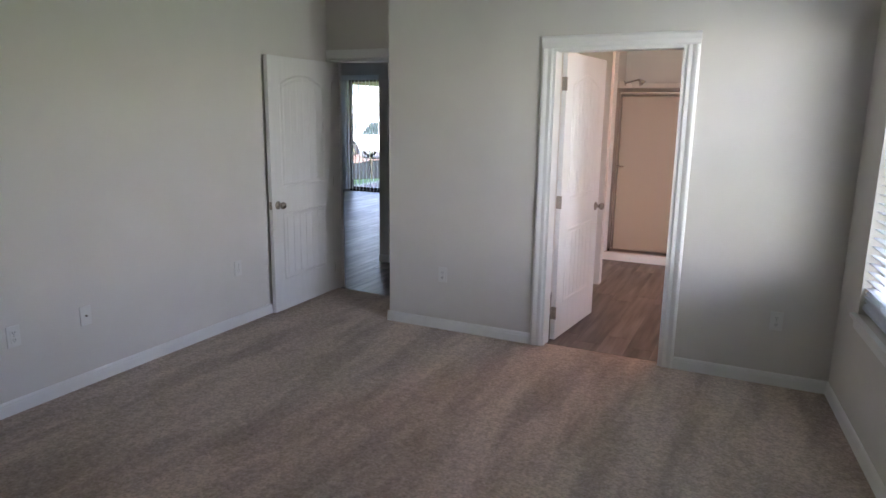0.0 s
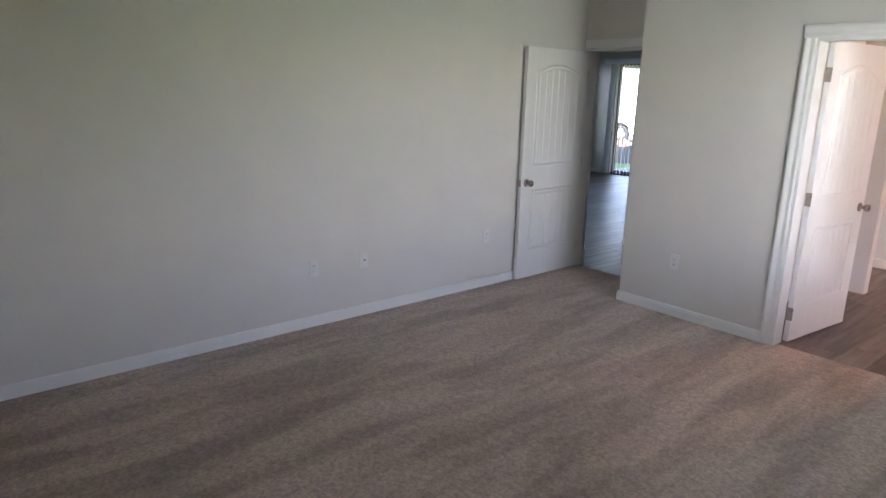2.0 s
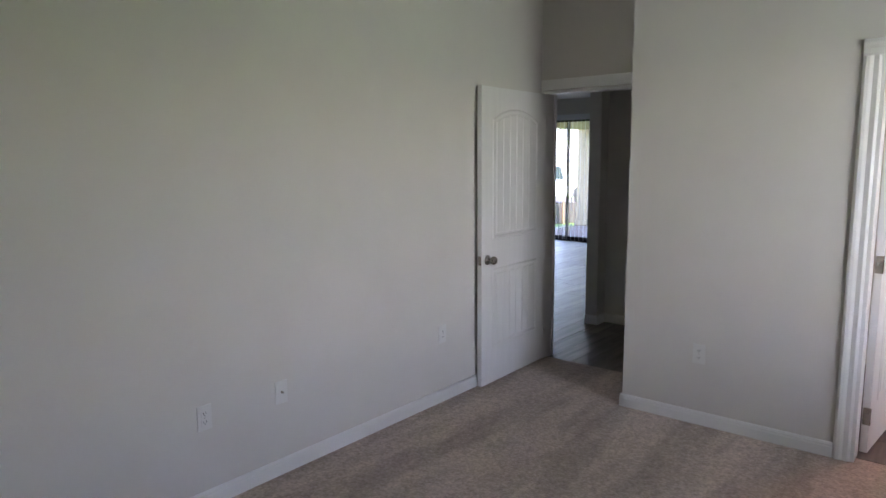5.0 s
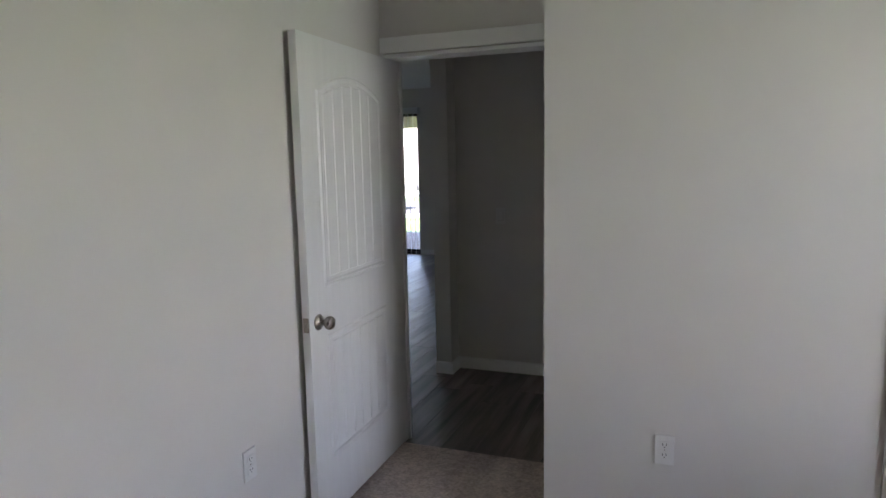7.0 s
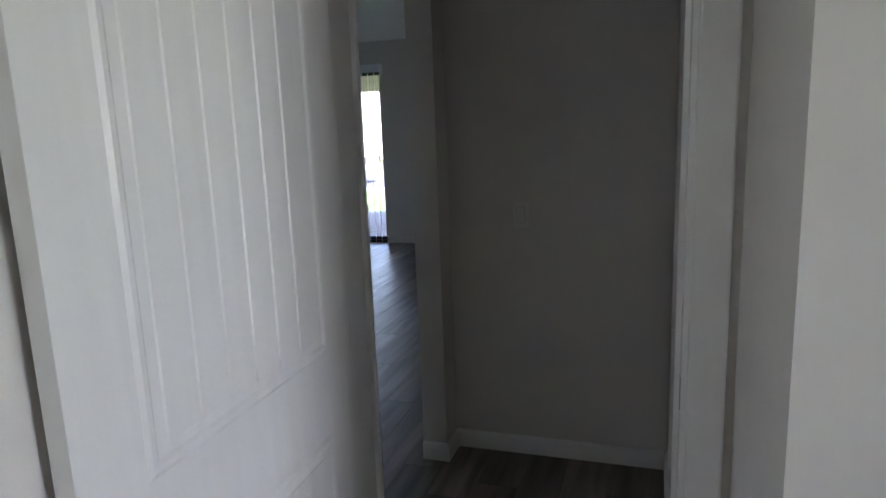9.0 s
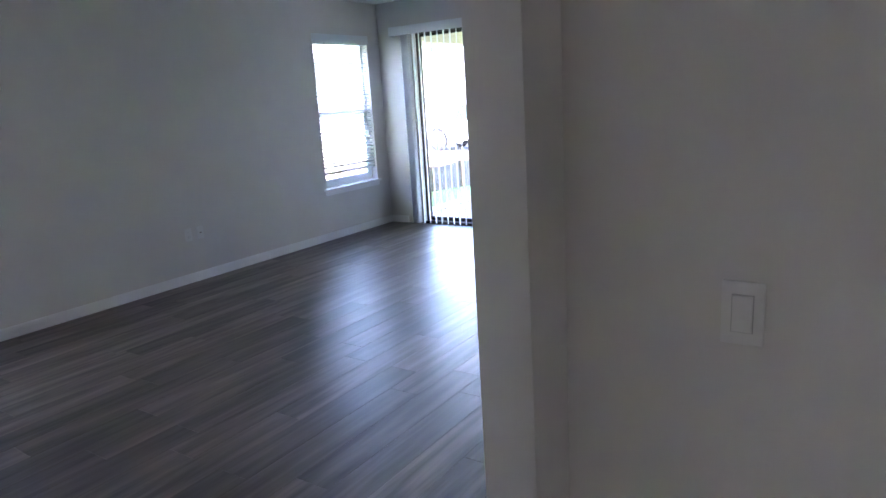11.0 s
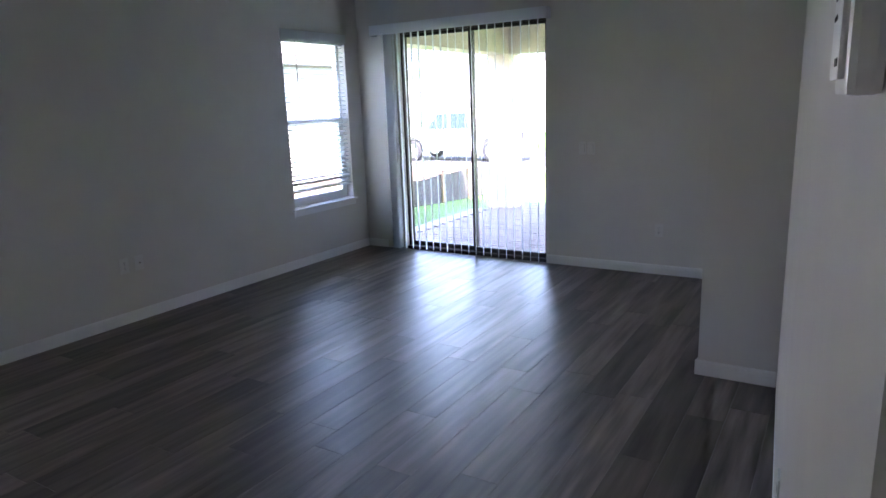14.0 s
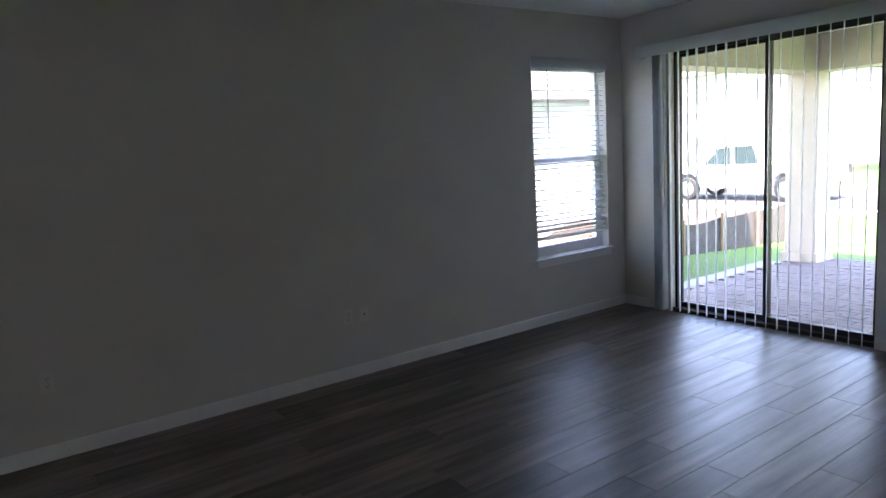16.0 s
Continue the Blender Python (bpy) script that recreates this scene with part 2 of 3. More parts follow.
# ---- rooms ----
BED_H, LIV_H = 2.79, 2.63
FL = wall_frame(-8.25, 4.263, 0, 1)
FS = wall_frame(-8.25, 11.256, 1, 0)
FR = wall_frame(0.496, 4.05, 0.104, -0.9946)

solid("wall_living_west", wall_boxes(7.15, LIV_H, 0.15, [(0.89, 1.79, 0.61, 2.2), (5.87, 6.77, 0.58, 2.205)], -0.15), WALL,
      "warm light grey painted living room wall with two windows", "wall", at=FL)
solid("wall_living_north", wall_boxes(3.92, LIV_H, 0.16, [(0.51, 2.145, 0.0, 2.26)]), WALL,
      "light grey painted wall around the sliding patio door", "wall", at=FS)
solid("wall_kitchen_block", [((-4.335, 9.19, 0), (-3.2, 11.41, LIV_H))], WALL, "light grey painted wall block jutting into the living room", "wall")
# east wall of the living room, from the archway to the block
wm = wall_frame(-3.68, 5.82, -0.076, 1)
solid("wall_living_east", [((0.125, -0.115, 0), (3.375, 0, LIV_H))], WALL, "light grey painted wall with a chime box and an outlet", "wall", at=wm)


def arch_wall():
    """The wall end with a round-cornered opening between the hall and the living room."""
    bm = bmesh.new()
    y0, y1, spring, r = 4.866, 5.82, 2.08, 0.45
    pts = [(5.98, 0), (5.98, LIV_H), (4.71, LIV_H), (4.71, 0), (y0, 0), (y0, spring)]
    pts += [(y0 + r - r * math.cos(a), spring + r * math.sin(a)) for a in [math.pi / 2 * i / 10 for i in range(1, 11)]]
    pts += [(y1 - r + r * math.cos(a), spring + r * math.sin(a)) for a in [math.pi / 2 * (10 - i) / 10 for i in range(0, 11)]]
    pts += [(y1, 0)]
    add_prism(bm, pts, 0, -3.68, -3.565)
    return tagged(new("wall_archway", finish(bm, "wall_archway", WALL)), "light grey painted hall archway with rounded upper corners", "wall", kind="structure")


arch_wall()
solid("wall_hall_north", [((-3.565, 5.98, 0), (-1.3, 6.09, LIV_H))], WALL, "light grey painted hall wall with a light switch", "wall")
solid("wall_hall_east", [((-2.60, 4.732, 0), (-2.48, 5.98, LIV_H))], WALL, "plain light grey painted hall end wall", "wall")
solid("wall_living_south", [((-8.25, 4.05, 0), (-3.6, 4.2, LIV_H)), ((-3.68, 4.2, 0), (-3.582, 4.708, LIV_H))], WALL, "plain light grey living room wall", "wall")

solid("wall_bedroom_west", [((-3.58, -1.5, 0), (-3.45, 4.71, BED_H))], WALL, "light grey painted bedroom wall with outlets", "wall")
solid("wall_bedroom_door", [((-3.45, 4.59, 0), (-3.43, 4.71, 2.06)), ((-2.60, 4.59, 0), (-2.39, 4.71, 2.06)),
                            ((-3.45, 4.59, 2.06), (-2.39, 4.71, BED_H))], WALL, "light grey painted wall above the bedroom door", "wall")
solid("wall_bath", [((-2.51, 4.05, 0), (-1.285, 4.17, 2.05)), ((-0.444, 4.05, 0), (0.62, 4.17, 2.05)), ((-2.51, 4.05, 2.05), (0.62, 4.17, BED_H))],
      WALL, "light grey painted wall around the bathroom door", "wall")
solid("wall_nook", [((-2.51, 4.17, 0), (-2.39, 4.59, BED_H))], WALL, "short light grey painted return beside the bedroom door", "wall")
solid("wall_bedroom_east", wall_boxes(5.7, BED_H, 0.15, [(0.41, 2.21, 0.62, 2.2)]), WALL, "light grey painted bedroom wall with a window", "wall", at=FR)
FB = wall_frame(-3.45, -0.39, 1, -0.103)
solid("wall_bedroom_south", [((-0.01, -0.15, 0), (4.9, 0, BED_H))], WALL, "plain light grey bedroom wall", "wall", at=FB)

solid("ceiling_bedroom", [((-3.6, -1.65, BED_H), (1.5, 4.75, BED_H + 0.12))], CEIL, "white textured bedroom ceiling", "ceiling")
solid("ceiling_living", [((-8.56, 4.05, LIV_H), (-3.46, 11.43, LIV_H + 0.12)), ((-3.46, 4.75, LIV_H), (-1.3, 11.43, LIV_H + 0.12))], CEIL,
      "white textured living room ceiling", "ceiling")
solid("ceiling_bath", [((-2.0, 4.75, 2.55), (1.5, 8.5, 2.65)), ((-2.39, 4.17, 2.55), (1.5, 4.75, 2.65))], CEIL, "white bathroom ceiling", "ceiling")

carpet = solid("floor_bedroom", [((-3.58, -1.6, -0.1), (1.45, 4.11, 0.006)), ((-3.58, 4.11, -0.1), (-2.45, 4.65, 0.006))], CARPET,
               "beige cut-pile carpet with vacuum marks", "carpet")
floor_living = solid("floor_living", [((-8.56, 4.05, -0.1), (-1.3, 11.32, -0.006))], SUBFLOOR, "grey-brown wood-look vinyl plank floor", "floor")
floor_bath = solid("floor_bath", [((-2.3, 4.17, -0.1), (1.3, 8.5, -0.006)), ((-1.3, 4.11, -0.1), (-0.35, 4.17, -0.006))], SUBFLOOR,
                   "brown wood-look vinyl plank bathroom floor", "floor")

# bathroom walls
solid("wall_bath_west", [((-1.74, 4.17, 0), (-1.62, 5.9, 2.55)), ((-1.74, 5.9, 2.05), (-1.62, 6.7, 2.55)), ((-1.74, 6.7, 0), (-1.62, 8.3, 2.55)),
                         ((-2.5, 5.8, 0), (-2.38, 6.8, 2.55)), ((-1.62, 7.2, 0), (-1.492, 7.32, 2.55))], WALL, "pale bathroom wall with a closet doorway", "wall")
solid("wall_bath_north", [((-1.74, 8.3, 0), (1.3, 8.42, 2.55))], WALL, "pale bathroom wall behind the shower", "wall")
solid("wall_bath_east", [((1.2, 4.17, 0), (1.32, 8.3, 2.55))], WALL, "plain pale bathroom wall", "wall")


# ---- baseboards and casings ----
def baseboard(x0, y0, x1, y1):
    """A moulded baseboard along a wall's foot; the room lies to the left of the way from first to second point."""
    d = Vector((x1 - x0, y1 - y0, 0))
    m = wall_frame(x0, y0, d.x, d.y)
    bm = bmesh.new()
    add_prism(bm, [(0.0, 0.0), (0.014, 0.0), (0.014, 0.058), (0.011, 0.066), (0.0125, 0.072), (0.007, 0.082), (0.0, 0.085)], 0, 0, d.length)
    ob = new("baseboard", finish(bm, "baseboard", TRIM))
    ob.matrix_world = m
    tagged(ob, "white painted moulded baseboard", "baseboard", kind="structure")


far, bs = wm @ Vector((3.375, 0, 0)), FB @ Vector((4.6, 0, 0))
for run in ((-3.45, 4.585, -3.45, -0.39), (-3.436, -0.391, bs.x, bs.y), (-1.352, 4.05, -2.524, 4.05), (-2.51, 4.57, -2.51, 4.036), (0.49, 4.05, -0.377, 4.05),
            (-8.25, 11.256, -8.25, 4.2), (-7.98, 11.256, -8.236, 11.256), (-4.349, 11.256, -6.10, 11.256), (-4.335, 9.176, -4.335, 11.242),
            (-3.94, 9.19, -4.349, 9.19), (-2.614, 5.98, -3.565, 5.98), (-2.60, 4.74, -2.60, 5.98), (-3.565, 5.82, -3.68, 5.82), (-3.565, 5.966, -3.565, 5.806),
            (far.x, far.y, -3.69, 5.945)):
    baseboard(*run)
rs = FR @ Vector((5.5, 0, 0))
baseboard(rs.x, rs.y, 0.496, 4.05)


def casing(name, m, w, h, label):
    """A stepped door casing round an opening of width w and height h, with its jamb lining, in the wall's own axes."""
    t = thing(name, label, "door frame", m, kind="structure")
    cw = 0.078
    prof = [(0.0, 0.0), (0.0, -0.010), (0.012, -0.016), (0.034, -0.013), (0.050, -0.019), (0.064, -0.021), (cw, -0.014), (cw, 0.0)]
    for side in (0, 1):
        for upright in ("left", "right"):
            bm = bmesh.new()
            pts = []
            for u, v in prof:
                x = -u if upright == "left" else w + u
                pts.append((x, v if side == 0 else 0.12 - v))
            add_prism(bm, pts, 2, 0.0, h + 0.0)
            part("casing", bm, TRIM, t)
        bm = bmesh.new()
        add_prism(bm, [(v if side == 0 else 0.12 - v, h + u) for u, v in prof], 0, -cw, w + cw)
        part("casing", bm, TRIM, t)
    for lo, hi in (((-0.0, -0.008, 0), (0.018, 0.128, h - 0.018)), ((w - 0.018, -0.008, 0), (w, 0.128, h - 0.018)), ((0, -0.008, h - 0.018), (w, 0.128, h))):
        part("jamb", block(lo, hi, 0.001), TRIM, t)
    return t


bath_case = casing("door_frame_bath", wall_frame(-1.272, 4.05, 1, 0), 0.815, 2.03, "white painted stepped door casing")


def simple_casing():
    t = thing("door_frame_bedroom", "white painted casing and jamb of the bedroom doorway", "door frame", kind="structure")
    for lo, hi in (((-3.43, 4.59, 0), (-3.412, 4.725, 2.028)), ((-2.618, 4.585, 0), (-2.60, 4.725, 2.028)), ((-3.43, 4.585, 2.028), (-2.60, 4.725, 2.046))):
        part("jamb", block(lo, hi, 0.001), TRIM, t)
    part("casing", block((-2.606, 4.57, 0), (-2.53, 4.59, 2.05), 0.006), TRIM, t)
    part("casing", block((-3.445, 4.57, 2.05), (-2.53, 4.59, 2.125), 0.006), TRIM, t)
    part("casing", block((-3.449, 4.576, 0), (-3.428, 4.59, 2.05), 0.004), TRIM, t)
    for x in (-3.483, -2.606):
        part("casing", block((x, 4.71, 0), (x + 0.085, 4.73, 2.05), 0.006), TRIM, t)
    part("casing", block((-3.483, 4.71, 2.05), (-2.521, 4.73, 2.125), 0.006), TRIM, t)
    part("door_stop", block((-2.63, 4.635, 0), (-2.618, 4.665, 2.03), 0.002), TRIM, t)
    part("strike_plate", block((-2.6195, 4.595, 0.89), (-2.617, 4.632, 0.96), 0.001), NICKEL, t, "satin nickel strike plate")


simple_casing()


# ---- doors ----
def door_leaf(name, m, w, label, shallow=1.0, knob_z=0.895):
    """A moulded two-panel door with an arched, grooved upper panel. Local x runs from the hinge edge to the latch edge, y across, z up."""
    t = thing(name, label, "door", m)
    h, th = 2.008, 0.035
    part("slab", block((0, 0, 0), (w, th, h), 0.002), DOOR, t)
    x0, x1 = 0.125, w - 0.125
    for side, y in ((-1, 0.0), (1, th)):
        for z0, z1, arch in ((0.25, 0.80, 0.0), (1.0, 1.80, 0.075)):
            def top(x, z1=z1, arch=arch):
                u = (x - (x0 + x1) / 2) / ((x1 - x0) / 2)
                return z1 + arch * (1 - u * u)
            # sloped moulding ring round the panel
            def ring(d):
                n = 14
                lo = [(x0 + d, z0 + d), (x1 - d, z0 + d)]
                up = [(x1 - d - (x1 - x0 - 2 * d) * i / n) for i in range(n + 1)]
                return lo + [(x, top(x) - d) for x in up]
            bm = bmesh.new()
            rows = []
            for d, lift in ((0.0, 0.0), (0.008, 0.0055), (0.018, 0.0045), (0.026, 0.0005)):
                rows.append([bm.verts.new((x, y + side * lift, z)) for x, z in ring(d)])
            for a, b in zip(rows, rows[1:]):
                for i in range(len(a)):
                    j = (i + 1) % len(a)
                    bm.faces.new((a[i], a[j], b[j], b[i]))
            part("panel_moulding", bm, DOOR, t, smooth=False)
            n = 6
            pw = (x1 - x0 - 0.09) / n
            for i in range(n):
                a, b = x0 + 0.045 + pw * i + 0.0025, x0 + 0.045 + pw * (i + 1) - 0.0025
                bm = bmesh.new()
                pts = [(a, z0 + 0.04), (b, z0 + 0.04), (b, top(b) - 0.04), (a, top(a) - 0.04)]
                f0 = [bm.verts.new((x, y, z)) for x, z in pts]
                ins = [(a + 0.003, z0 + 0.043), (b - 0.003, z0 + 0.043), (b - 0.003, top(b) - 0.043), (a + 0.003, top(a) - 0.043)]
                f1 = [bm.verts.new((x, y + side * 0.003, z)) for x, z in ins]
                for k in range(4):
                    bm.faces.new((f0[k], f0[(k + 1) % 4], f1[(k + 1) % 4], f1[k]))
                bm.faces.new(f1)
                part("panel_board", bm, DOOR, t)
        bm = bmesh.new()
        reach = shallow if side < 0 else 1.0
        r = Matrix.Translation((w - 0.065, y, knob_z)) @ Matrix.Rotation(radians(90 if side < 0 else -90), 4, "X")
        add_lathe(bm, [(0.033, 0), (0.033, 0.004), (0.029, 0.009), (0.014, 0.012), (0.0115, 0.022), (0.0125, 0.03), (0.021, 0.036), (0.0275, 0.046),
                       (0.0285, 0.056), (0.024, 0.066), (0.012, 0.070)], r @ Matrix.Diagonal((1, 1, reach, 1)), 24)
        part("knob", bm, NICKEL, t, "satin nickel round knob", smooth=True)
    part("latch_plate", block((w - 0.001, 0.005, knob_z - 0.03), (w + 0.0015, 0.03, knob_z + 0.03), 0.001), NICKEL, t)
    part("latch", block((w, 0.011, knob_z - 0.01), (w + 0.012, 0.024, knob_z + 0.01), 0.004), NICKEL, t)
    for z in (0.2, 1.0, 1.8):
        part("hinge", block((-0.012, -0.006, z - 0.045), (0.002, 0.03, z + 0.045), 0.003), NICKEL, t)
    return t


bd = wall_frame(-3.402, 4.585, 0.016, -0.80)
door_leaf("bedroom_door", Matrix.Translation((0, 0, 0.015)) @ bd @ Matrix.Translation((0.0, -0.035, 0)), 0.84,
          "white moulded two-panel bedroom door standing open against the wall", 0.22, 0.868)
bb = wall_frame(-1.25, 4.19, 0.085, 0.82)
door_leaf("bathroom_door", Matrix.Translation((0, 0, 0.015)) @ bb @ Matrix.Translation((0.0, -0.035, 0)), 0.80,
          "white moulded two-panel bathroom door standing open")


# ---- windows and blinds ----
def window(name, m, w, h, label, double=False):
    """A vinyl single-hung window in an opening of w by h whose lower corner is m's origin; y is outwards."""
    t = thing(name, label, "window", m, kind="structure")
    f, y0, y1 = 0.045, 0.085, 0.145
    bars = [(0, w)] if not double else [(0, w / 2), (w / 2, w)]
    for a, b in bars:
        for lo, hi in (((a, y0, 0), (a + f, y1, h)), ((b - f, y0, 0), (b, y1, h)), ((a + f, y0, 0), (b - f, y1, f)), ((a + f, y0, h - f), (b - f, y1, h))):
            part("window_frame", block(lo, hi, 0.004), FRAME, t)
        mid = h * 0.51
        part("meeting_rail", block((a + f, y0 - 0.005, mid - 0.022), (b - f, y1 - 0.01, mid + 0.022), 0.004), FRAME, t)
        for lo, hi in (((a + f, y0 - 0.008, f), (a + f + 0.035, y0 + 0.03, mid - 0.022)), ((b - f - 0.035, y0 - 0.008, f), (b - f, y0 + 0.03, mid - 0.022)),
                       ((a + f + 0.035, y0 - 0.008, f), (b - f - 0.035, y0 + 0.03, f + 0.045))):
            part("sash", block(lo, hi, 0.004), FRAME, t)
        for z0, z1, y in ((f, mid, y0 + 0.012), (mid, h - f, y0 + 0.04)):
            p = part("pane", block((a + f, y, z0), (b - f, y + 0.004, z1)), GLASS, t)
            p.visible_shadow = False
    part("window_sill", block((-0.04, -0.03, -0.022), (w + 0.04, 0.09, -0.001), 0.005), TRIM, t)
    part("apron", block((-0.02, -0.012, -0.075), (w + 0.02, -0.0005, -0.022), 0.003), TRIM, t)
    return t


def blind(m, w, h, drop, tilt, label, pitch=0.044):
    """A two-inch horizontal blind: headrail, slats on ladder cords, bottom rail with bunched slats, and a tilt wand."""
    t = thing("window_blind", label, "blind", m)
    part("headrail", block((0.004, 0.01, h - 0.05), (w - 0.004, 0.065, h - 0.002), 0.003), VINYL, t)
    part("valance", block((-0.012, -0.012, h - 0.035), (w + 0.012, -0.002, h + 0.055), 0.003), VINYL, t)
    me = None
    n = int((drop - 0.09) / pitch)
    rot = Matrix.Rotation(radians(tilt), 4, "X")

    def slat(z, r):
        nonlocal me
        if me is None:
            bm = bmesh.new()
            sec = [(-0.025, -0.002), (-0.012, 0.0008), (0.0, 0.0018), (0.012, 0.0008), (0.025, -0.002),
                   (0.025, -0.0042), (0.012, -0.0014), (0.0, -0.0004), (-0.012, -0.0014), (-0.025, -0.0042)]
            add_prism(bm, sec, 0, 0.008, w - 0.008)
            me = finish(bm, "slat", VINYL)
        ob = new("slat", me)
        ob.parent = t
        ob.matrix_local = Matrix.Translation((0, 0.04, z)) @ r
    for i in range(n):
        slat(h - 0.075 - i * pitch, rot)
    base = h - drop
    for i in range(5):
        slat(base + 0.03 + i * 0.021, Matrix())
    part("bottom_rail", block((0.006, 0.014, base), (w - 0.006, 0.066, base + 0.02), 0.004), VINYL, t)
    for x in (w * 0.17, w * 0.83):
        for y in (0.013, 0.067):
            part("ladder_cord", block((x - 0.0012, y - 0.0008, base + 0.01), (x + 0.0012, y + 0.0008, h - 0.05)), VINYL, t)
    bm = bmesh.new()
    add_lathe(bm, [(0.0045, 0), (0.0045, 0.55), (0.002, 0.58)], Matrix.Translation((w * 0.2, 0.0, h - 0.62)), 8)
    part("tilt_wand", bm, BRONZE, t)
    return t


w1 = FL @ Matrix.Translation((5.87, 0, 0.58))
window("window_1", w1, 0.90, 1.625, "white vinyl single-hung living room window")
blind(w1, 0.90, 1.625, 1.475, 11, "white horizontal blind nearly fully lowered, slats open")
w2 = FL @ Matrix.Translation((0.89, 0, 0.61))
window("window_2", w2, 0.90, 1.59, "white vinyl single-hung window near the hall")
blind(w2, 0.90, 1.59, 1.36, 9, "white horizontal blind lowered with slats open above the sill")
w3 = FR @ Matrix.Translation((0.41, 0, 0.62))
window("window_3", w3, 1.8, 1.58, "white vinyl double bedroom window", double=True)
blind(w3, 1.8, 1.58, 1.55, -9, "white horizontal blind lowered over the bedroom window")


# ---- sliding patio door with vertical vanes ----
def slider(m, w, h):
    t = thing("door_patio", "dark bronze aluminium two-panel sliding glass patio door", "sliding door", m, kind="structure")
    f = 0.018
    for lo, hi in (((0, 0.062, 0.0), (f, 0.135, h)), ((w - f, 0.062, 0.0), (w, 0.135, h)), ((f, 0.062, h - f), (w - f, 0.135, h))):
        part("door_frame", block(lo, hi, 0.003), BRONZE, t)
    part("track", block((0, 0.02, -0.006), (w, 0.15, 0.03), 0.003), BRONZE, t)
    for i, (a, b, y) in enumerate(((f, w / 2 + 0.018, 0.1), (w / 2 - 0.018, w - f, 0.066))):
        p = thing("sliding_panel", "", "")
        p.parent = t
        s, e = (0.02, 0.034) if i == 0 else (0.034, 0.02)
        for lo, hi in (((a, y, 0.03), (a + s, y + 0.03, h - f)), ((b - e, y, 0.03), (b, y + 0.03, h - f)), ((a + s, y, 0.03), (b - e, y + 0.03, 0.075)),
                       ((a + s, y, h - f - 0.03), (b - e, y + 0.03, h - f))):
            part("stile", block(lo, hi, 0.003), BRONZE, p)
        g = part("pane", block((a + s, y + 0.012, 0.075), (b - e, y + 0.017, h - f - 0.03)), GLASS, p)
        g.visible_shadow = False
    return t


slider(FS @ Matrix.Translation((0.51, 0, 0)), 1.635, 2.26)


def vane_blind():
    t = thing("vertical_blind", "white vertical vane blind, vanes turned open and partly stacked", "blind", Matrix.Translation((-8.0, 11.256, -0.035)))
    part("valance", block((0, -0.115, 2.27), (1.94, -0.105, 2.37), 0.003), VINYL, t)
    for x in (0.0, 1.93):
        part("valance_return", block((x, -0.105, 2.27), (x + 0.01, -0.001, 2.37), 0.002), VINYL, t)
    part("valance_top", block((0.01, -0.105, 2.355), (1.93, -0.001, 2.365), 0.002), VINYL, t)
    part("headrail", block((0.015, -0.075, 2.30), (1.925, -0.03, 2.345), 0.003), VINYL, t)
    bm = bmesh.new()
    n = 8
    sec = []
    for i in range(n + 1):
        u = -0.0445 + 0.089 * i / n
        sec.append((u, 0.005 * (1 - (u / 0.0445) ** 2)))
    sec += [(u, v - 0.0012) for u, v in reversed(sec)]
    add_prism(bm, sec, 2, 0.055, 2.30)
    me = finish(bm, "vane", VINYL)
    xs = [(0.15 + 0.011 * i, 96 + random.uniform(-3, 3)) for i in range(9)]
    xs += [(0.30 + 0.0855 * i, 113.5 + random.uniform(-4, 4)) for i in range(19)]
    for x, a in xs:
        ob = new("vane", me)
        ob.parent = t
        ob.matrix_local = Matrix.Translation((x, -0.052, 0)) @ Matrix.Rotation(radians(a), 4, "Z")
    bm = bmesh.new()
    add_lathe(bm, [(0.004, 0), (0.004, 1.3)], Matrix.Translation((0.27, -0.10, 0.97)), 8)
    part("wand", bm, PLASTIC, t)


vane_blind()


# ---- outlets, switches, chime ----
def plate(name, m, label, category, style):
    """A wall plate, 70 by 115 mm, centred on m; local y points into the wall."""
    t = thing(name, label, category, m, group="wall plates")
    part("plate", block((-0.035, -0.006, -0.0575), (0.035, -0.0003, 0.0575), 0.003), PLASTIC, t)
    if style == "outlet":
        for z in (-0.02, 0.02):
            f = part("receptacle", block((-0.017, -0.0085, z - 0.0145), (0.017, -0.0055, z + 0.0145), 0.003), PLASTIC, t)
            for x in (-0.0065, 0.0065):
                part("slot", block((x - 0.0013, -0.0089, z - 0.002), (x + 0.0013, -0.0083, z + 0.007)), SLOT, f)
            part("slot", block((-0.002, -0.0089, z - 0.010), (0.002, -0.0083, z - 0.006)), SLOT, f)
        part("screw", block((-0.002, -0.0085, -0.002), (0.002, -0.006, 0.002), 0.0008), NICKEL, t)
    elif style == "jack":
        bm = bmesh.new()
        add_lathe(bm, [(0.0065, 0), (0.0065, 0.006), (0.0045, 0.006), (0.0045, 0.014)], Matrix.Translation((0, -0.006, 0)) @ Matrix.Rotation(radians(90), 4, "X"), 12)
        part("coax_socket", bm, NICKEL, t, "threaded metal coax socket")
    elif style == "switch":
        # grey rim paints the shade in the groove round the rocker
        part("rocker_groove_shade", block((-0.0182, -0.0068, -0.0347), (0.0182, -0.0055, 0.0347)), GROOVE_SHADE, t)
        part("rocker", block((-0.0165, -0.011, -0.033), (0.0165, -0.0055, 0.033), 0.003), PLASTIC, t)
    elif style == "blank":
        for z in (-0.04, 0.04):
            part("screw", block((-0.002, -0.0075, z - 0.002), (0.002, -0.006, z + 0.002), 0.0008), NICKEL, t)
    return t


def on_wall(x, y, z, ax, ay):
    return wall_frame(x, y, ax, ay) @ Matrix.Translation((0, 0, z))


